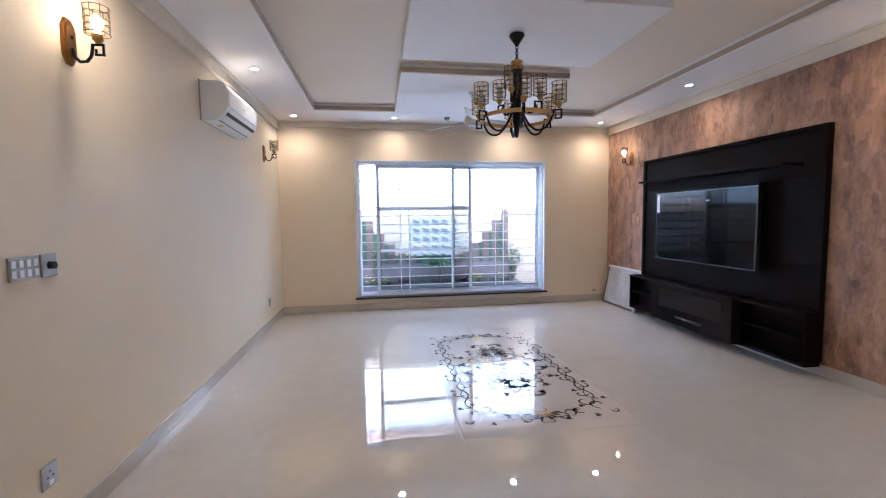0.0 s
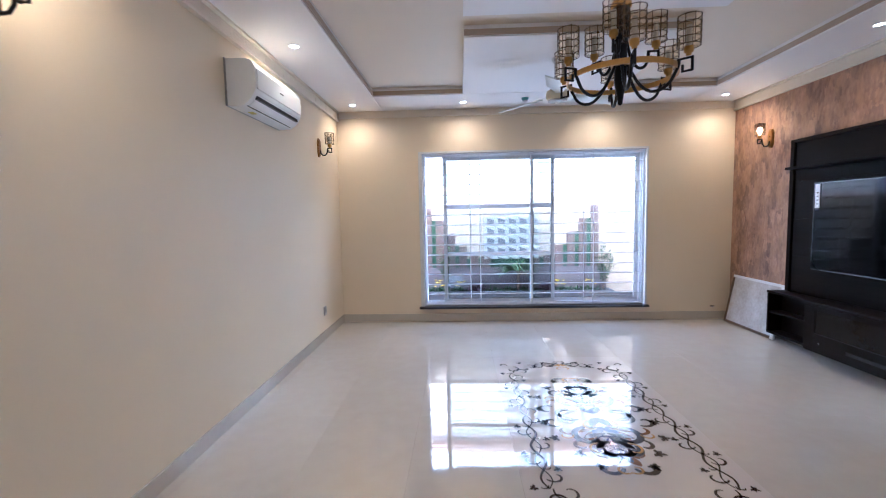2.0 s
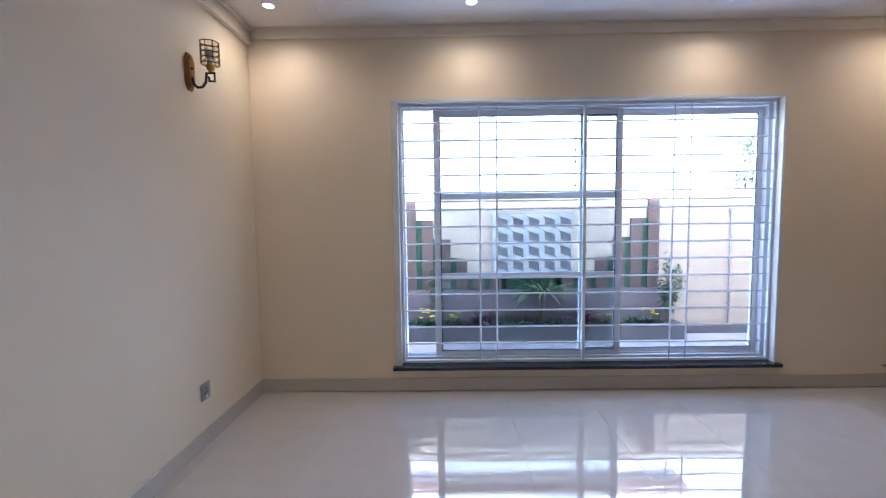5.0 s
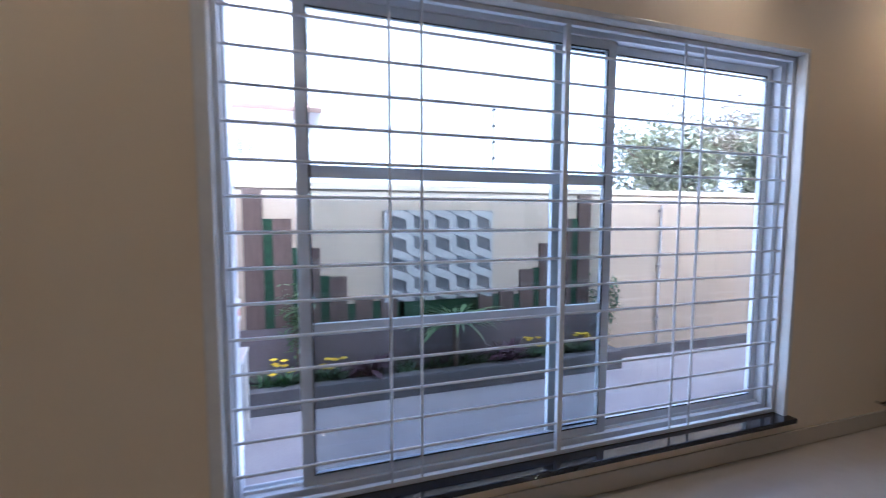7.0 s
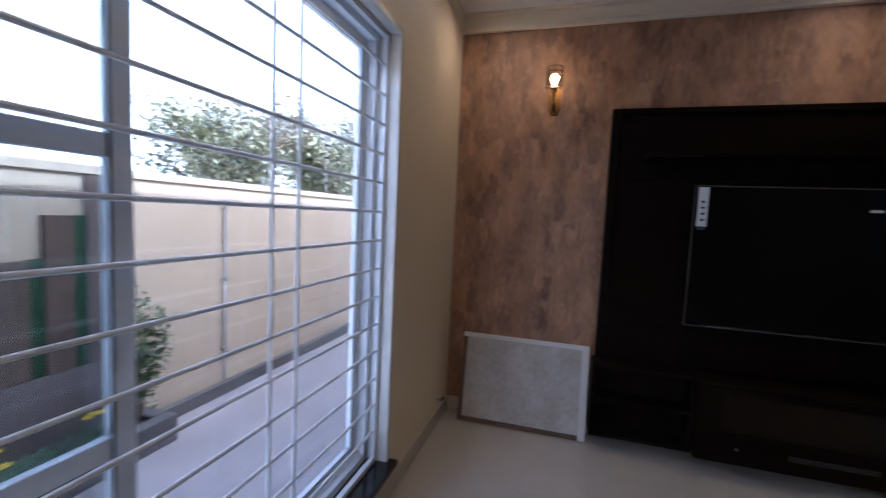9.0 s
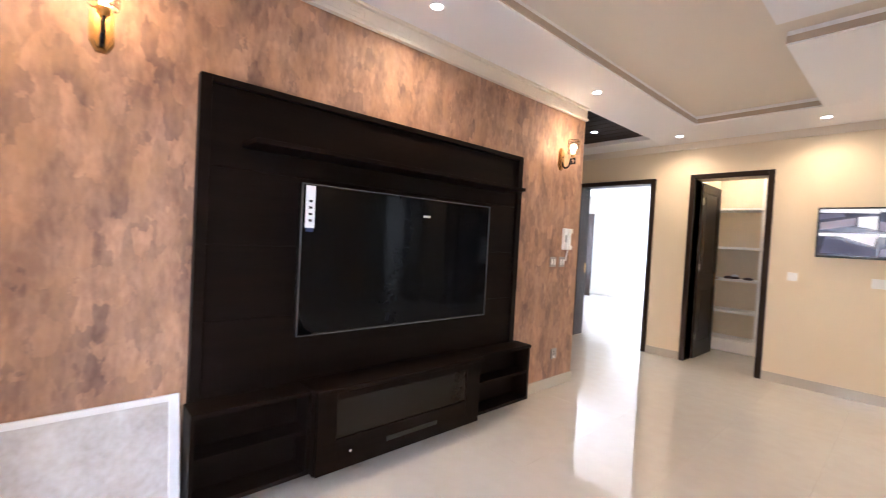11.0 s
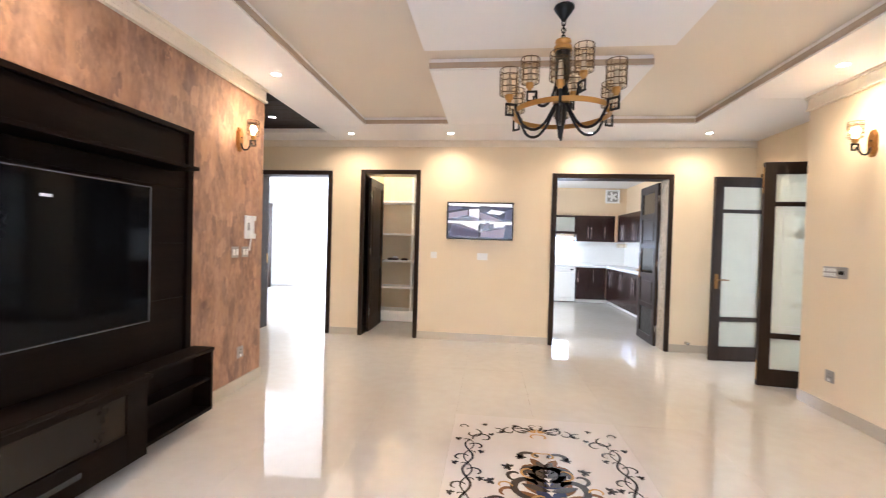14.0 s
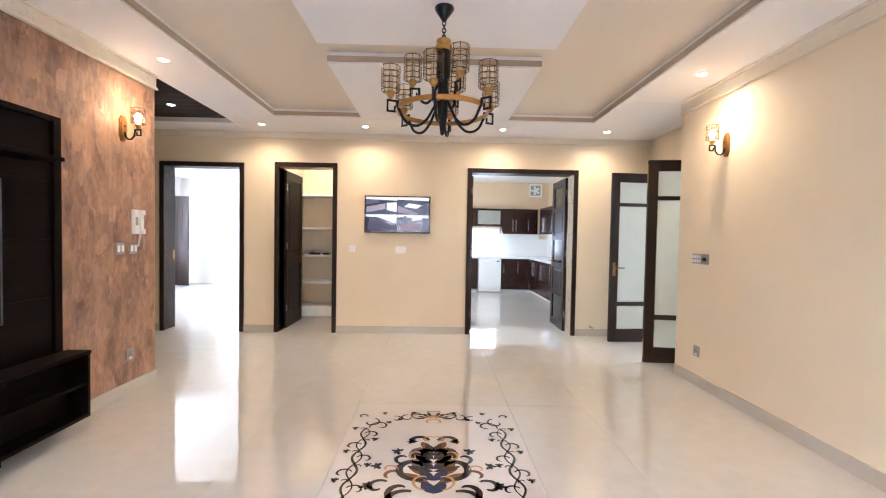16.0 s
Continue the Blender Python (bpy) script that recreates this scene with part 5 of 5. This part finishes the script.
BY = -4.62
for x0, x1 in ((0.115, 0.445), (0.45, 0.80)):
    cabinet_unit(x0, x1, -5.198, BY, 0.08, 0.85, "y", 1)
cabinet_unit(1.42, 2.4, -5.198, BY, 0.08, 0.85, "y", 2)
for y0, y1 in ((-4.59, -3.8), (-3.795, -3.0), (-2.995, -2.2), (-2.195, -1.4)):
    cabinet_unit(-0.488, 0.09, y0, y1, 0.08, 0.85, "x", 2)
    cabinet_unit(-0.488, -0.14, y0, y1, 1.48, 2.12, "x", 2, name="wall_cabinet", label="dark mahogany gloss wall cabinet")
dw = thing("dishwasher", "white freestanding dishwasher under the worktop", "dishwasher", at=pose(0, 0, 0))
part("body", boxes((0.82, 1.40, -5.15, BY - 0.02, 0.012, 0.848), bevel=0.006), WHITE_PL, dw)
part("front_door", boxes((0.825, 1.395, BY - 0.0195, BY + 0.01, 0.1, 0.72), bevel=0.008), WHITE_PL, dw)
part("control_panel", boxes((0.825, 1.395, BY - 0.0195, BY + 0.012, 0.725, 0.843), bevel=0.008), WHITE_PL, dw)
part("display", boxes((0.87, 0.95, BY + 0.0122, BY + 0.0135, 0.775, 0.80)), BLACK_PL, dw)
part("sticker", boxes((0.86, 0.90, BY + 0.0105, BY + 0.0115, 0.62, 0.70)), CARTON, dw)
part("plinth", boxes((0.83, 1.39, -5.0, BY - 0.06, 0.0, 0.0115)), BLACK_PL, dw)
wt = tagged(part("worktop", boxes((-0.488, 2.4, -5.199, BY + 0.03, 0.85, 0.90), (-0.488, 0.12, BY + 0.031, -1.4, 0.85, 0.90), bevel=0.004), COUNTER), "continuous white kitchen worktop", "worktop")
tagged(part("plinth_board", boxes((-0.4, 0.80, -5.1, BY - 0.06, 0.001, 0.078), (1.42, 2.4, -5.1, BY - 0.06, 0.001, 0.078), (-0.44, 0.03, BY - 0.059, -1.4, 0.001, 0.078)), COUNTER), "pale plinth under the kitchen cabinets", "plinth")
structure("backsplash", boxes((-0.489, 0.799, -5.199, -5.192, 0.901, 1.478), (1.701, 2.4, -5.199, -5.192, 0.901, 1.478), (0.799, 1.701, -5.199, -5.192, 0.901, 1.049),
                              (-0.4895, -0.482, -5.19, -1.4, 0.901, 1.478)), TILE_W, "glossy white tiled backsplash", "backsplash")
cabinet_unit(-0.135, 0.15, -5.198, -4.87, 1.48, 2.12, "y", 1, name="wall_cabinet", label="dark mahogany gloss wall cabinet")
cabinet_unit(0.155, 0.78, -5.198, -4.87, 1.48, 2.12, "y", 2, name="wall_cabinet", label="dark mahogany gloss wall cabinet")
cabinet_unit(0.785, 1.45, -5.198, -4.87, 1.66, 2.12, "y", 1, name="wall_cabinet", label="mahogany wall cabinet with frosted glass flap", glassy=True)
cabinet_unit(1.455, 2.4, -5.198, -4.87, 1.66, 2.12, "y", 2, name="wall_cabinet", label="dark mahogany gloss wall cabinet")
ex = thing("exhaust_fan", "white square kitchen exhaust fan on the wall", "exhaust fan", at=pose(-0.136, -5.198, 2.635))
part("frame", boxes(*frame_ring(-0.17, 0.17, -0.17, 0.17, 0, 0.05, 0.04), bevel=0.004), WHITE_PL, ex)
part("housing", boxes((-0.13, 0.13, 0, 0.012, -0.13, 0.13)), GREY_PL, ex)
part("hub", cyl(bmesh.new(), (0, 0.012, 0), (0, 0.045, 0), 0.03), WHITE_PL, ex)
for i in range(5):
    b = part("blade", boxes((0.028, 0.115, 0.02, 0.026, -0.028, 0.028), bevel=0.002), WHITE_PL, ex)
    b.matrix_basis = pose(0, 0, 0, 0, 72 * i, 0)
rk = thing("glass_rack", "row of clear glasses hung under the cabinets", "glass rack", at=pose(0, 0, 0))
for i in range(7):
    g = part("glass", lathe(bmesh.new(), ((0.022, 0.0), (0.03, 0.05), (0.028, 0.09), (0.005, 0.095), (0.005, 0.125)), (-0.06, -4.35 + 0.1 * i, 1.35), 10), CLEAR, rk, smooth=True)
part("rail", boxes((-0.10, -0.02, -4.4, -3.68, 1.472, 1.4795)), CHROME, rk)

# ---- pantry ----
pst = thing("pantry_shelving", "white painted pantry shelving with a centre upright", "shelving", at=pose(0, 0, 0))
for z in (0.16, 0.57, 1.02, 1.48, 2.03):
    part("shelf", boxes((3.905, 4.828, -1.518, -1.12, z - 0.016, z + 0.016), bevel=0.002), BWALL, pst)
for a, b in zip((0.0, 0.172, 0.582, 1.032, 1.492, 2.042), (0.148, 0.558, 1.008, 1.468, 2.018, 2.87)):
    part("upright", boxes((4.19, 4.225, -1.515, -1.13, a, b)), BWALL, pst)
part("kick", boxes((3.905, 4.828, -1.13, -1.121, 0.001, 0.147)), BWALL, pst)
cl = thing("folded_cloths", "crumpled dark and white cloths on a pantry shelf", "cloth", at=pose(4.47, -1.27, 1.033))
bm = bmesh.new()
for i in range(7):
    ball(bm, (random.uniform(-0.16, 0.16), random.uniform(-0.07, 0.07), 0.018), random.uniform(0.04, 0.07), 0.35, 10)
part("dark_cloth", bm, mat("dark_cloth", (0.05, 0.03, 0.03), 0.9, 0, 0.3, 20, 90, 0.3), cl, smooth=True)
bm = bmesh.new()
for i in range(3):
    ball(bm, (random.uniform(-0.02, 0.1), random.uniform(-0.04, 0.04), 0.05), random.uniform(0.03, 0.05), 0.4, 10)
part("white_cloth", bm, CARTON, cl, smooth=True)

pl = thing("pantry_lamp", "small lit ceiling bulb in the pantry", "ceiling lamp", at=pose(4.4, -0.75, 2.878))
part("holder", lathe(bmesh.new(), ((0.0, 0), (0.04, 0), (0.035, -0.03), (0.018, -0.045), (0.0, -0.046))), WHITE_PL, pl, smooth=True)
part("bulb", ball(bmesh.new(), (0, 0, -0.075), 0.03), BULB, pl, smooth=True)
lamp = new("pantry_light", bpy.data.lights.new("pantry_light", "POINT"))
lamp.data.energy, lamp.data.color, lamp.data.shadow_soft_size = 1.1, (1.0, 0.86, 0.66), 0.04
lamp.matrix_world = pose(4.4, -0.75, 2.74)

# ---- bedroom seen through its doorway ----
door_5 = thing("door_5", "dark wood door standing open in the bedroom", "door", kind="structure")
leaf = panel_leaf(door_5, 0.36, 2.3, [(0.008, 0.2), (1.0, 1.15), (2.18, 2.3)], pose(8.82, -5.0, 0, 0, 0, 0))
for z in (0.35, 1.2, 2.1):
    hinge(leaf, z, 0.36, 0.022)
tagged(part("ceiling_slab_bedroom", boxes((5.051, 9.469, -5.768, SB - 0.001, 2.84, 2.879)), BWALL), "white bedroom ceiling", "ceiling", kind="structure")
structure("ceiling_kitchen", boxes((-0.489, 3.669, -5.198, SB - 0.001, 2.84, 2.879)), BWALL, "white kitchen ceiling", "ceiling")

# ---- garden strip outside the window ----
structure("ground", boxes((-60, 90, 6.731, 140, -0.4, -0.05), (-60, -3.4, -60, 6.73, -0.4, -0.05), (9.9, 90, -60, 6.73, -0.4, -0.05), (-3.4, 9.9, -60, -6.2, -0.4, -0.05)), PAVE, "grey paved ground round the house", "ground")
BWY = 8.25
structure("boundary_wall", boxes((-6, 16, BWY, BWY + 0.2, -0.06, 1.55), (-6, 16, BWY - 0.015, BWY + 0.215, 1.551, 1.60), bevel=0.004), OUTWALL, "beige painted boundary wall", "wall")
structure("boundary_dado", boxes((0.9, 4.1, BWY - 0.03, BWY - 0.001, 0.06, 0.50)), DADO, "dark grey planter back against the boundary wall", "wall")
structure("planter_kerb", boxes((0.85, 4.15, 7.96, 8.05, -0.05, 0.12), (0.85, 0.94, 8.051, BWY - 0.001, -0.05, 0.12), (4.06, 4.15, 8.051, BWY - 0.001, -0.05, 0.12), bevel=0.008), KERB, "grey concrete planter kerb", "kerb")
structure("planter_soil", boxes((0.941, 4.059, 8.051, BWY - 0.031, -0.05, 0.09)), SOIL, "dark planter soil", "soil")
structure("wall_base", boxes((4.16, 12, BWY - 0.05, BWY - 0.001, -0.05, 0.04)), KERB, "low dark plinth along the boundary wall", "kerb")
fence = thing("plank_screen", "stepped brown planks with green turf strips on the wall", "garden screen", at=pose(0, 0, 0))
PW, GW = 0.135, 0.065
for side in (0, 1):
    for k, top in enumerate((1.545, 1.325, 1.10, 0.87, 0.70, 0.70)):
        x = 0.975 + k * (PW + GW)
        x0, x1 = (x, x + PW) if side == 0 else (3.965 - (x - 0.975) - PW, 3.965 - (x - 0.975))
        part("plank", boxes((x0, x1, BWY - 0.028, BWY - 0.001, 0.501, top), bevel=0.003), PLANK, fence)
        g0, g1 = (x1, x1 + GW) if side == 0 else (x0 - GW, x0)
        part("turf_strip", boxes((g0, g1, BWY - 0.018, BWY - 0.001, 0.501, top - 0.22 if k < 4 else 0.66)), GRASS, fence)
part("turf_strip", boxes((2.13, 2.81, BWY - 0.018, BWY - 0.001, 0.501, 0.66)), GRASS, fence)
rel = thing("relief_panel", "grey relief wall panel with pale wavy bands", "wall relief", at=pose(2.005, BWY, 0.645))
part("back_plate", boxes((0, 0.95, -0.022, -0.001, 0, 0.75)), RELIEF_D, rel)
CELL = 0.168


def wave_centre(k, u):
    f = u - math.floor(u)
    g = max(0.0, min(1.0, (f - 0.22) / 0.56))
    return (k + math.floor(u) + g * g * (3 - 2 * g)) * 0.185 + 0.03, 0.75 - (u - 0.35) * CELL


for k in range(-6, 6):
    bm = bmesh.new()
    prev = None
    for i in range(-6, 97):
        u = 0.35 + 0.05 * i
        (xa, za), (xb, zb) = wave_centre(k, u - 0.01), wave_centre(k, u + 0.01)
        tx, tz = xb - xa, zb - za
        ln = math.hypot(tx, tz)
        cx, cz = wave_centre(k, u)
        ends = [(max(0.002, min(0.948, cx + s * 0.032 * tz / ln)), max(0.002, min(0.748, cz - s * 0.032 * tx / ln))) for s in (1, -1)]
        if math.dist(*ends) < 0.008:
            prev = None
            continue
        (x0, z0), (x1, z1) = ends
        cur = [bm.verts.new(p) for p in ((x0, -0.022, z0), (x0, -0.034, z0), (x1, -0.034, z1), (x1, -0.022, z1))]
        if prev:
            for a in range(3):
                bm.faces.new((prev[a], prev[a + 1], cur[a + 1], cur[a]))
        prev = cur
    if len(bm.faces) > 6:
        part("wave_band", bm, RELIEF_L, rel)
    else:
        bm.free()


def blade(bm, base, direction, length, w, droop, n=6):
    """One curved strap leaf."""
    d = Vector(direction).normalized()
    side = d.cross(Vector((0, 0, 1)))
    side = side.normalized() if side.length > 0.01 else Vector((1, 0, 0))
    prev = None
    for i in range(n + 1):
        t = i / n
        p = Vector(base) + d * length * t + Vector((0, 0, -droop * t * t))
        ww = w * math.sin(math.pi * (0.12 + 0.88 * t)) + 0.001
        cur = (bm.verts.new(p - side * ww), bm.verts.new(p + side * ww))
        if prev:
            bm.faces.new((prev[0], prev[1], cur[1], cur[0]))
        prev = cur


def clump(name, label, category, at, n, length, w, droop, material, rise=0.7, group="", seed=1, spread=1.0):
    rng = random.Random(seed)
    p = thing(name, label, category, group, at=pose(*at))
    bm = bmesh.new()
    for i in range(n):
        a = rng.uniform(0, 2 * math.pi)
        e = rng.uniform(rise * 0.4, rise * 1.3)
        l = length * rng.uniform(0.6, 1.1)
        blade(bm, (rng.uniform(-0.02, 0.02) * spread, rng.uniform(-0.02, 0.02), 0), (math.cos(a), math.sin(a) * 0.55, e), l, w * rng.uniform(0.7, 1.2), droop * l * rng.uniform(0.6, 1.4))
    part("leaves", bm, material, p)
    return p


def shrub(name, label, at, size, n, material, seed, leafsize=0.022, stems=5):
    rng = random.Random(seed)
    p = thing(name, label, "shrub", at=pose(*at))
    st = bmesh.new()
    lv = bmesh.new()
    for s in range(stems):
        tip = Vector((rng.uniform(-1, 1) * size[0], rng.uniform(-1, 0.4) * size[1], size[2] * rng.uniform(0.7, 1.0)))
        tube(st, [Vector((0, 0, 0)).lerp(tip, t / 4) + Vector((0, 0, 0.02 * math.sin(t))) for t in range(5)], [0.006 - 0.001 * t for t in range(5)], 5)
        for i in range(n // stems):
            c = Vector((0, 0, 0)).lerp(tip, rng.uniform(0.35, 1.05)) + Vector((rng.gauss(0, size[0] * 0.22), rng.gauss(0, size[1] * 0.22), rng.gauss(0, size[2] * 0.07)))
            blade(lv, c, (rng.uniform(-1, 1), rng.uniform(-1, 1), rng.uniform(-0.4, 0.9)), leafsize * rng.uniform(1.4, 2.6), leafsize * 0.45, leafsize * 0.6, 3)
    part("stems", st, BARK, p)
    part("leaves", lv, material, p)
    return p


PY = 8.13
SZ = 0.085
clump("spider_plant", "large arching green spider plant in the planter", "plant", (2.58, PY - 0.02, SZ + 0.36), 130, 0.50, 0.015, 0.5, LEAF_L, 0.75, seed=3)
part("stem", cyl(bmesh.new(), (0, 0, -0.36), (0, 0, 0.02), 0.02, 0.03), BARK, bpy.data.objects["spider_plant"])
for x, sd in ((1.865, 5), (3.05, 6)):
    clump("purple_plant", "dark purple broad-leaved plant in the planter", "plant", (x, PY - 0.03, SZ), 44, 0.36, 0.026, 0.55, LEAF_P, 1.5, "purple plants", sd)
for x, sd in ((1.25, 11), (1.585, 12), (3.28, 13), (3.78, 14)):
    rng = random.Random(sd)
    f = clump("yellow_flowers", "low green clump with yellow flowers", "flowers", (x, PY - 0.05, SZ), 60, 0.17, 0.012, 0.3, LEAF, 1.2, "yellow flowers", sd)
    for i in range(8):
        b = bmesh.new()
        c = Vector((rng.uniform(-0.09, 0.09), rng.uniform(-0.07, 0.0), rng.uniform(0.11, 0.22)))
        for k in range(7):
            a = 2 * math.pi * k / 7
            blade(b, c, (math.cos(a), math.sin(a), 0.5), 0.034, 0.012, 0.004, 3)
        ball(b, c + Vector((0, 0, 0.006)), 0.012, 0.8, 8)
        part("flower", b, PETAL, f, "yellow flower head")
shrub("pale_shrub", "pale green leafy shrub before the planks", (1.36, PY, SZ), (0.15, 0.06, 0.78), 340, LEAF_L, 21)
shrub("green_shrub", "dark green leafy shrub at the planter end", (4.0, PY - 0.04, SZ), (0.13, 0.08, 0.80), 620, LEAF, 22)
cl2 = clump("ground_cover", "low dark green planting along the planter", "plant", (2.5, PY, SZ), 10, 0.1, 0.01, 0.3, LEAF, 0.8, seed=31)
bm = bmesh.new()
rng = random.Random(8)
for i in range(700):
    blade(bm, (rng.uniform(-1.45, 1.45), rng.uniform(-0.06, 0.07), 0), (rng.uniform(-1, 1), rng.uniform(-0.6, 0.6), rng.uniform(0.5, 1.6)), rng.uniform(0.06, 0.18), 0.011, 0.05, 3)
part("low_leaves", bm, LEAF, cl2)

cooler = thing("water_cooler", "orange insulated water cooler with white lid", "water cooler", at=pose(0.89, 7.66, 0.50))
part("body", lathe(bmesh.new(), ((0.0, 0.0), (0.105, 0.0), (0.112, 0.02), (0.125, 0.27), (0.12, 0.285), (0.0, 0.286)), seg=28), ORANGE, cooler, smooth=True)
part("lid", lathe(bmesh.new(), ((0.13, 0.286), (0.133, 0.30), (0.13, 0.335), (0.11, 0.35), (0.0, 0.352)), seg=28), WHITE_PL, cooler, "white screw lid", True)
part("cap", lathe(bmesh.new(), ((0.05, 0.352), (0.05, 0.39), (0.045, 0.41), (0.0, 0.412)), seg=16), ORANGE, cooler, "orange cap", True)
bm = tube(bmesh.new(), [(0.13 * math.cos(a), -0.02 - 0.125 * math.sin(a), 0.24 - 0.09 * math.sin(a)) for a in [math.pi * k / 14 for k in range(15)]], 0.006)
part("handle", bm, WHITE_PL, cooler)
stool = thing("cooler_stand", "small white metal stand under the cooler", "stand", at=pose(0.89, 7.66, -0.05))
part("top", boxes((-0.15, 0.15, -0.15, 0.15, 0.525, 0.55), bevel=0.004), WHITE_PL, stool)
for sx in (-1, 1):
    for sy in (-1, 1):
        part("leg", boxes((sx * 0.13 - 0.014, sx * 0.13 + 0.014, sy * 0.13 - 0.014, sy * 0.13 + 0.014, 0, 0.525)), WHITE_PL, stool)
pipe = thing("wall_pipe", "thin grey pipe with clips down the boundary wall", "pipe", at=pose(4.808, BWY - 0.016, 0))
part("pipe", rod((0, 0, -0.05), (0, 0, 1.46), 0.011), CHROME, pipe)
for z in (0.3, 0.85, 1.4):
    part("clip", boxes((-0.022, 0.022, -0.013, 0.016, z - 0.014, z + 0.014), bevel=0.002), GREY_PL, pipe)
for i in range(5):
    x = -3.73 + i * 3.37
    p = thing("fence_post", "thin electric fence post on the wall top", "fence post", "electric fence posts", at=pose(x, BWY + 0.1, 1.6))
    part("pole", rod((0, 0, 0), (0, 0, 0.72), 0.008), GREY_PL, p)
    for k in range(5):
        part("insulator", cyl(bmesh.new(), (0, -0.02, 0.12 + 0.14 * k), (0, 0.02, 0.12 + 0.14 * k), 0.012), BLACK_PL, p)

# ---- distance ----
# emissive ring wall added to make the sky white; it also gives light
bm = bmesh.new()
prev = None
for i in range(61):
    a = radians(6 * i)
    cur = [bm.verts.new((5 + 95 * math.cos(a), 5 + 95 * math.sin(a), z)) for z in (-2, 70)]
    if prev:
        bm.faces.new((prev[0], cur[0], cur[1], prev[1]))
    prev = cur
structure("backdrop", bm, HAZE_GLOW, "glowing backdrop wall standing in for the white sky", "sky")


def house(x0, x1, y0, y1, h, label, windows):
    b = thing("neighbour_house", label, "house", at=pose((x0 + x1) / 2, y0, -0.05))
    w = (x1 - x0) / 2
    part("wall", boxes((-w, w, 0, y1 - y0, 0, h)), HOUSEWALL, b)
    part("roof", boxes((-w - 0.3, w + 0.3, -0.3, y1 - y0 + 0.3, h, h + 0.25)), ROOFPINK, b)
    part("ledge", boxes((-1.6, 0.6, -0.45, -0.001, 3.95, 4.05)), ROOFPINK, b, "projecting ledge")
    for x, z, ww, hh in windows:
        wi = part("window", boxes((x, x + ww, -0.03, -0.002, z, z + hh)), ALU, b)
        part("pane", boxes((x + 0.05, x + ww - 0.05, -0.034, -0.031, z + 0.05, z + hh - 0.05)), TVSCREEN, wi)
    v = part("vent", boxes(*[(-1.35 + a, -1.2 + a, -0.04, -0.002, 2.9 + 0.05 * k, 2.925 + 0.05 * k) for k in range(7) for a in (0, 0.25)]), GREY_PL, b, "louvred wall vent")
    return b


house(-6, 8.5, 16, 24, 7.0, "pale rendered two-storey neighbour house", ())
low = thing("garden_shed", "low pale outbuilding with pink roof edge", "outbuilding", at=pose(1.5, 10.2, -0.05))
part("wall", boxes((-3.6, 3.0, 0, 3, 0, 1.68)), HOUSEWALL, low)
part("roof", boxes((-3.8, 3.2, -0.2, 3.2, 1.681, 1.78)), ROOFPINK, low)
for x in (-0.6, 0.2, 1.6):
    part("vent", boxes((x, x + 0.32, -0.22, -0.2005, 1.70, 1.755)), GREY_PL, low)


def tree(at, h, crown, n, seed):
    rng = random.Random(seed)
    t = thing("tree", "leafy green garden tree behind the wall", "tree", "trees behind the wall", at=pose(*at))
    tr = bmesh.new()
    tube(tr, [(0.1 * math.sin(k), 0.1 * math.cos(k * 1.3), h * 0.62 * k / 6) for k in range(7)], [0.16 - 0.015 * k for k in range(7)], 9)
    tips = []
    for i in range(11):
        a = rng.uniform(0, 2 * math.pi)
        z0 = h * rng.uniform(0.22, 0.6)
        tip = Vector((math.cos(a) * crown * rng.uniform(0.4, 1), math.sin(a) * crown * rng.uniform(0.4, 1), z0 + h * rng.uniform(0.12, 0.42)))
        tube(tr, [Vector((0, 0, z0)).lerp(tip, k / 5) + Vector((0, 0, 0.15 * math.sin(k / 5 * math.pi))) for k in range(6)], [0.06 - 0.009 * k for k in range(6)], 6)
        tips.append((Vector((0, 0, z0)), tip))
    part("trunk", tr, BARK, t)
    lv = bmesh.new()
    for i in range(n):
        a, b = rng.choice(tips)
        c = a.lerp(b, rng.uniform(0.45, 1.1)) + Vector([rng.gauss(0, crown * 0.17) for _ in range(3)])
        blade(lv, c, (rng.uniform(-1, 1), rng.uniform(-1, 1), rng.uniform(-0.7, 0.7)), rng.uniform(0.08, 0.17), rng.uniform(0.03, 0.05), 0.03, 2)
    part("crown", lv, TREELEAF if seed % 2 else TREELEAF_BROWN, t)
    return t


for at, h, c, s in (((10.5, 14.0, -0.05), 4.3, 1.7, 41), ((13.5, 15.5, -0.05), 5.2, 2.0, 42), ((17.5, 16.5, -0.05), 6.0, 2.3, 43), ((22.5, 18.5, -0.05), 7.0, 2.6, 44),
                    ((15.5, 12.0, -0.05), 4.4, 1.6, 45), ((28.0, 19.0, -0.05), 8.0, 3.0, 46), ((11.8, 11.4, -0.05), 3.2, 1.2, 47)):
    tree(at, h, c, 7500, s)
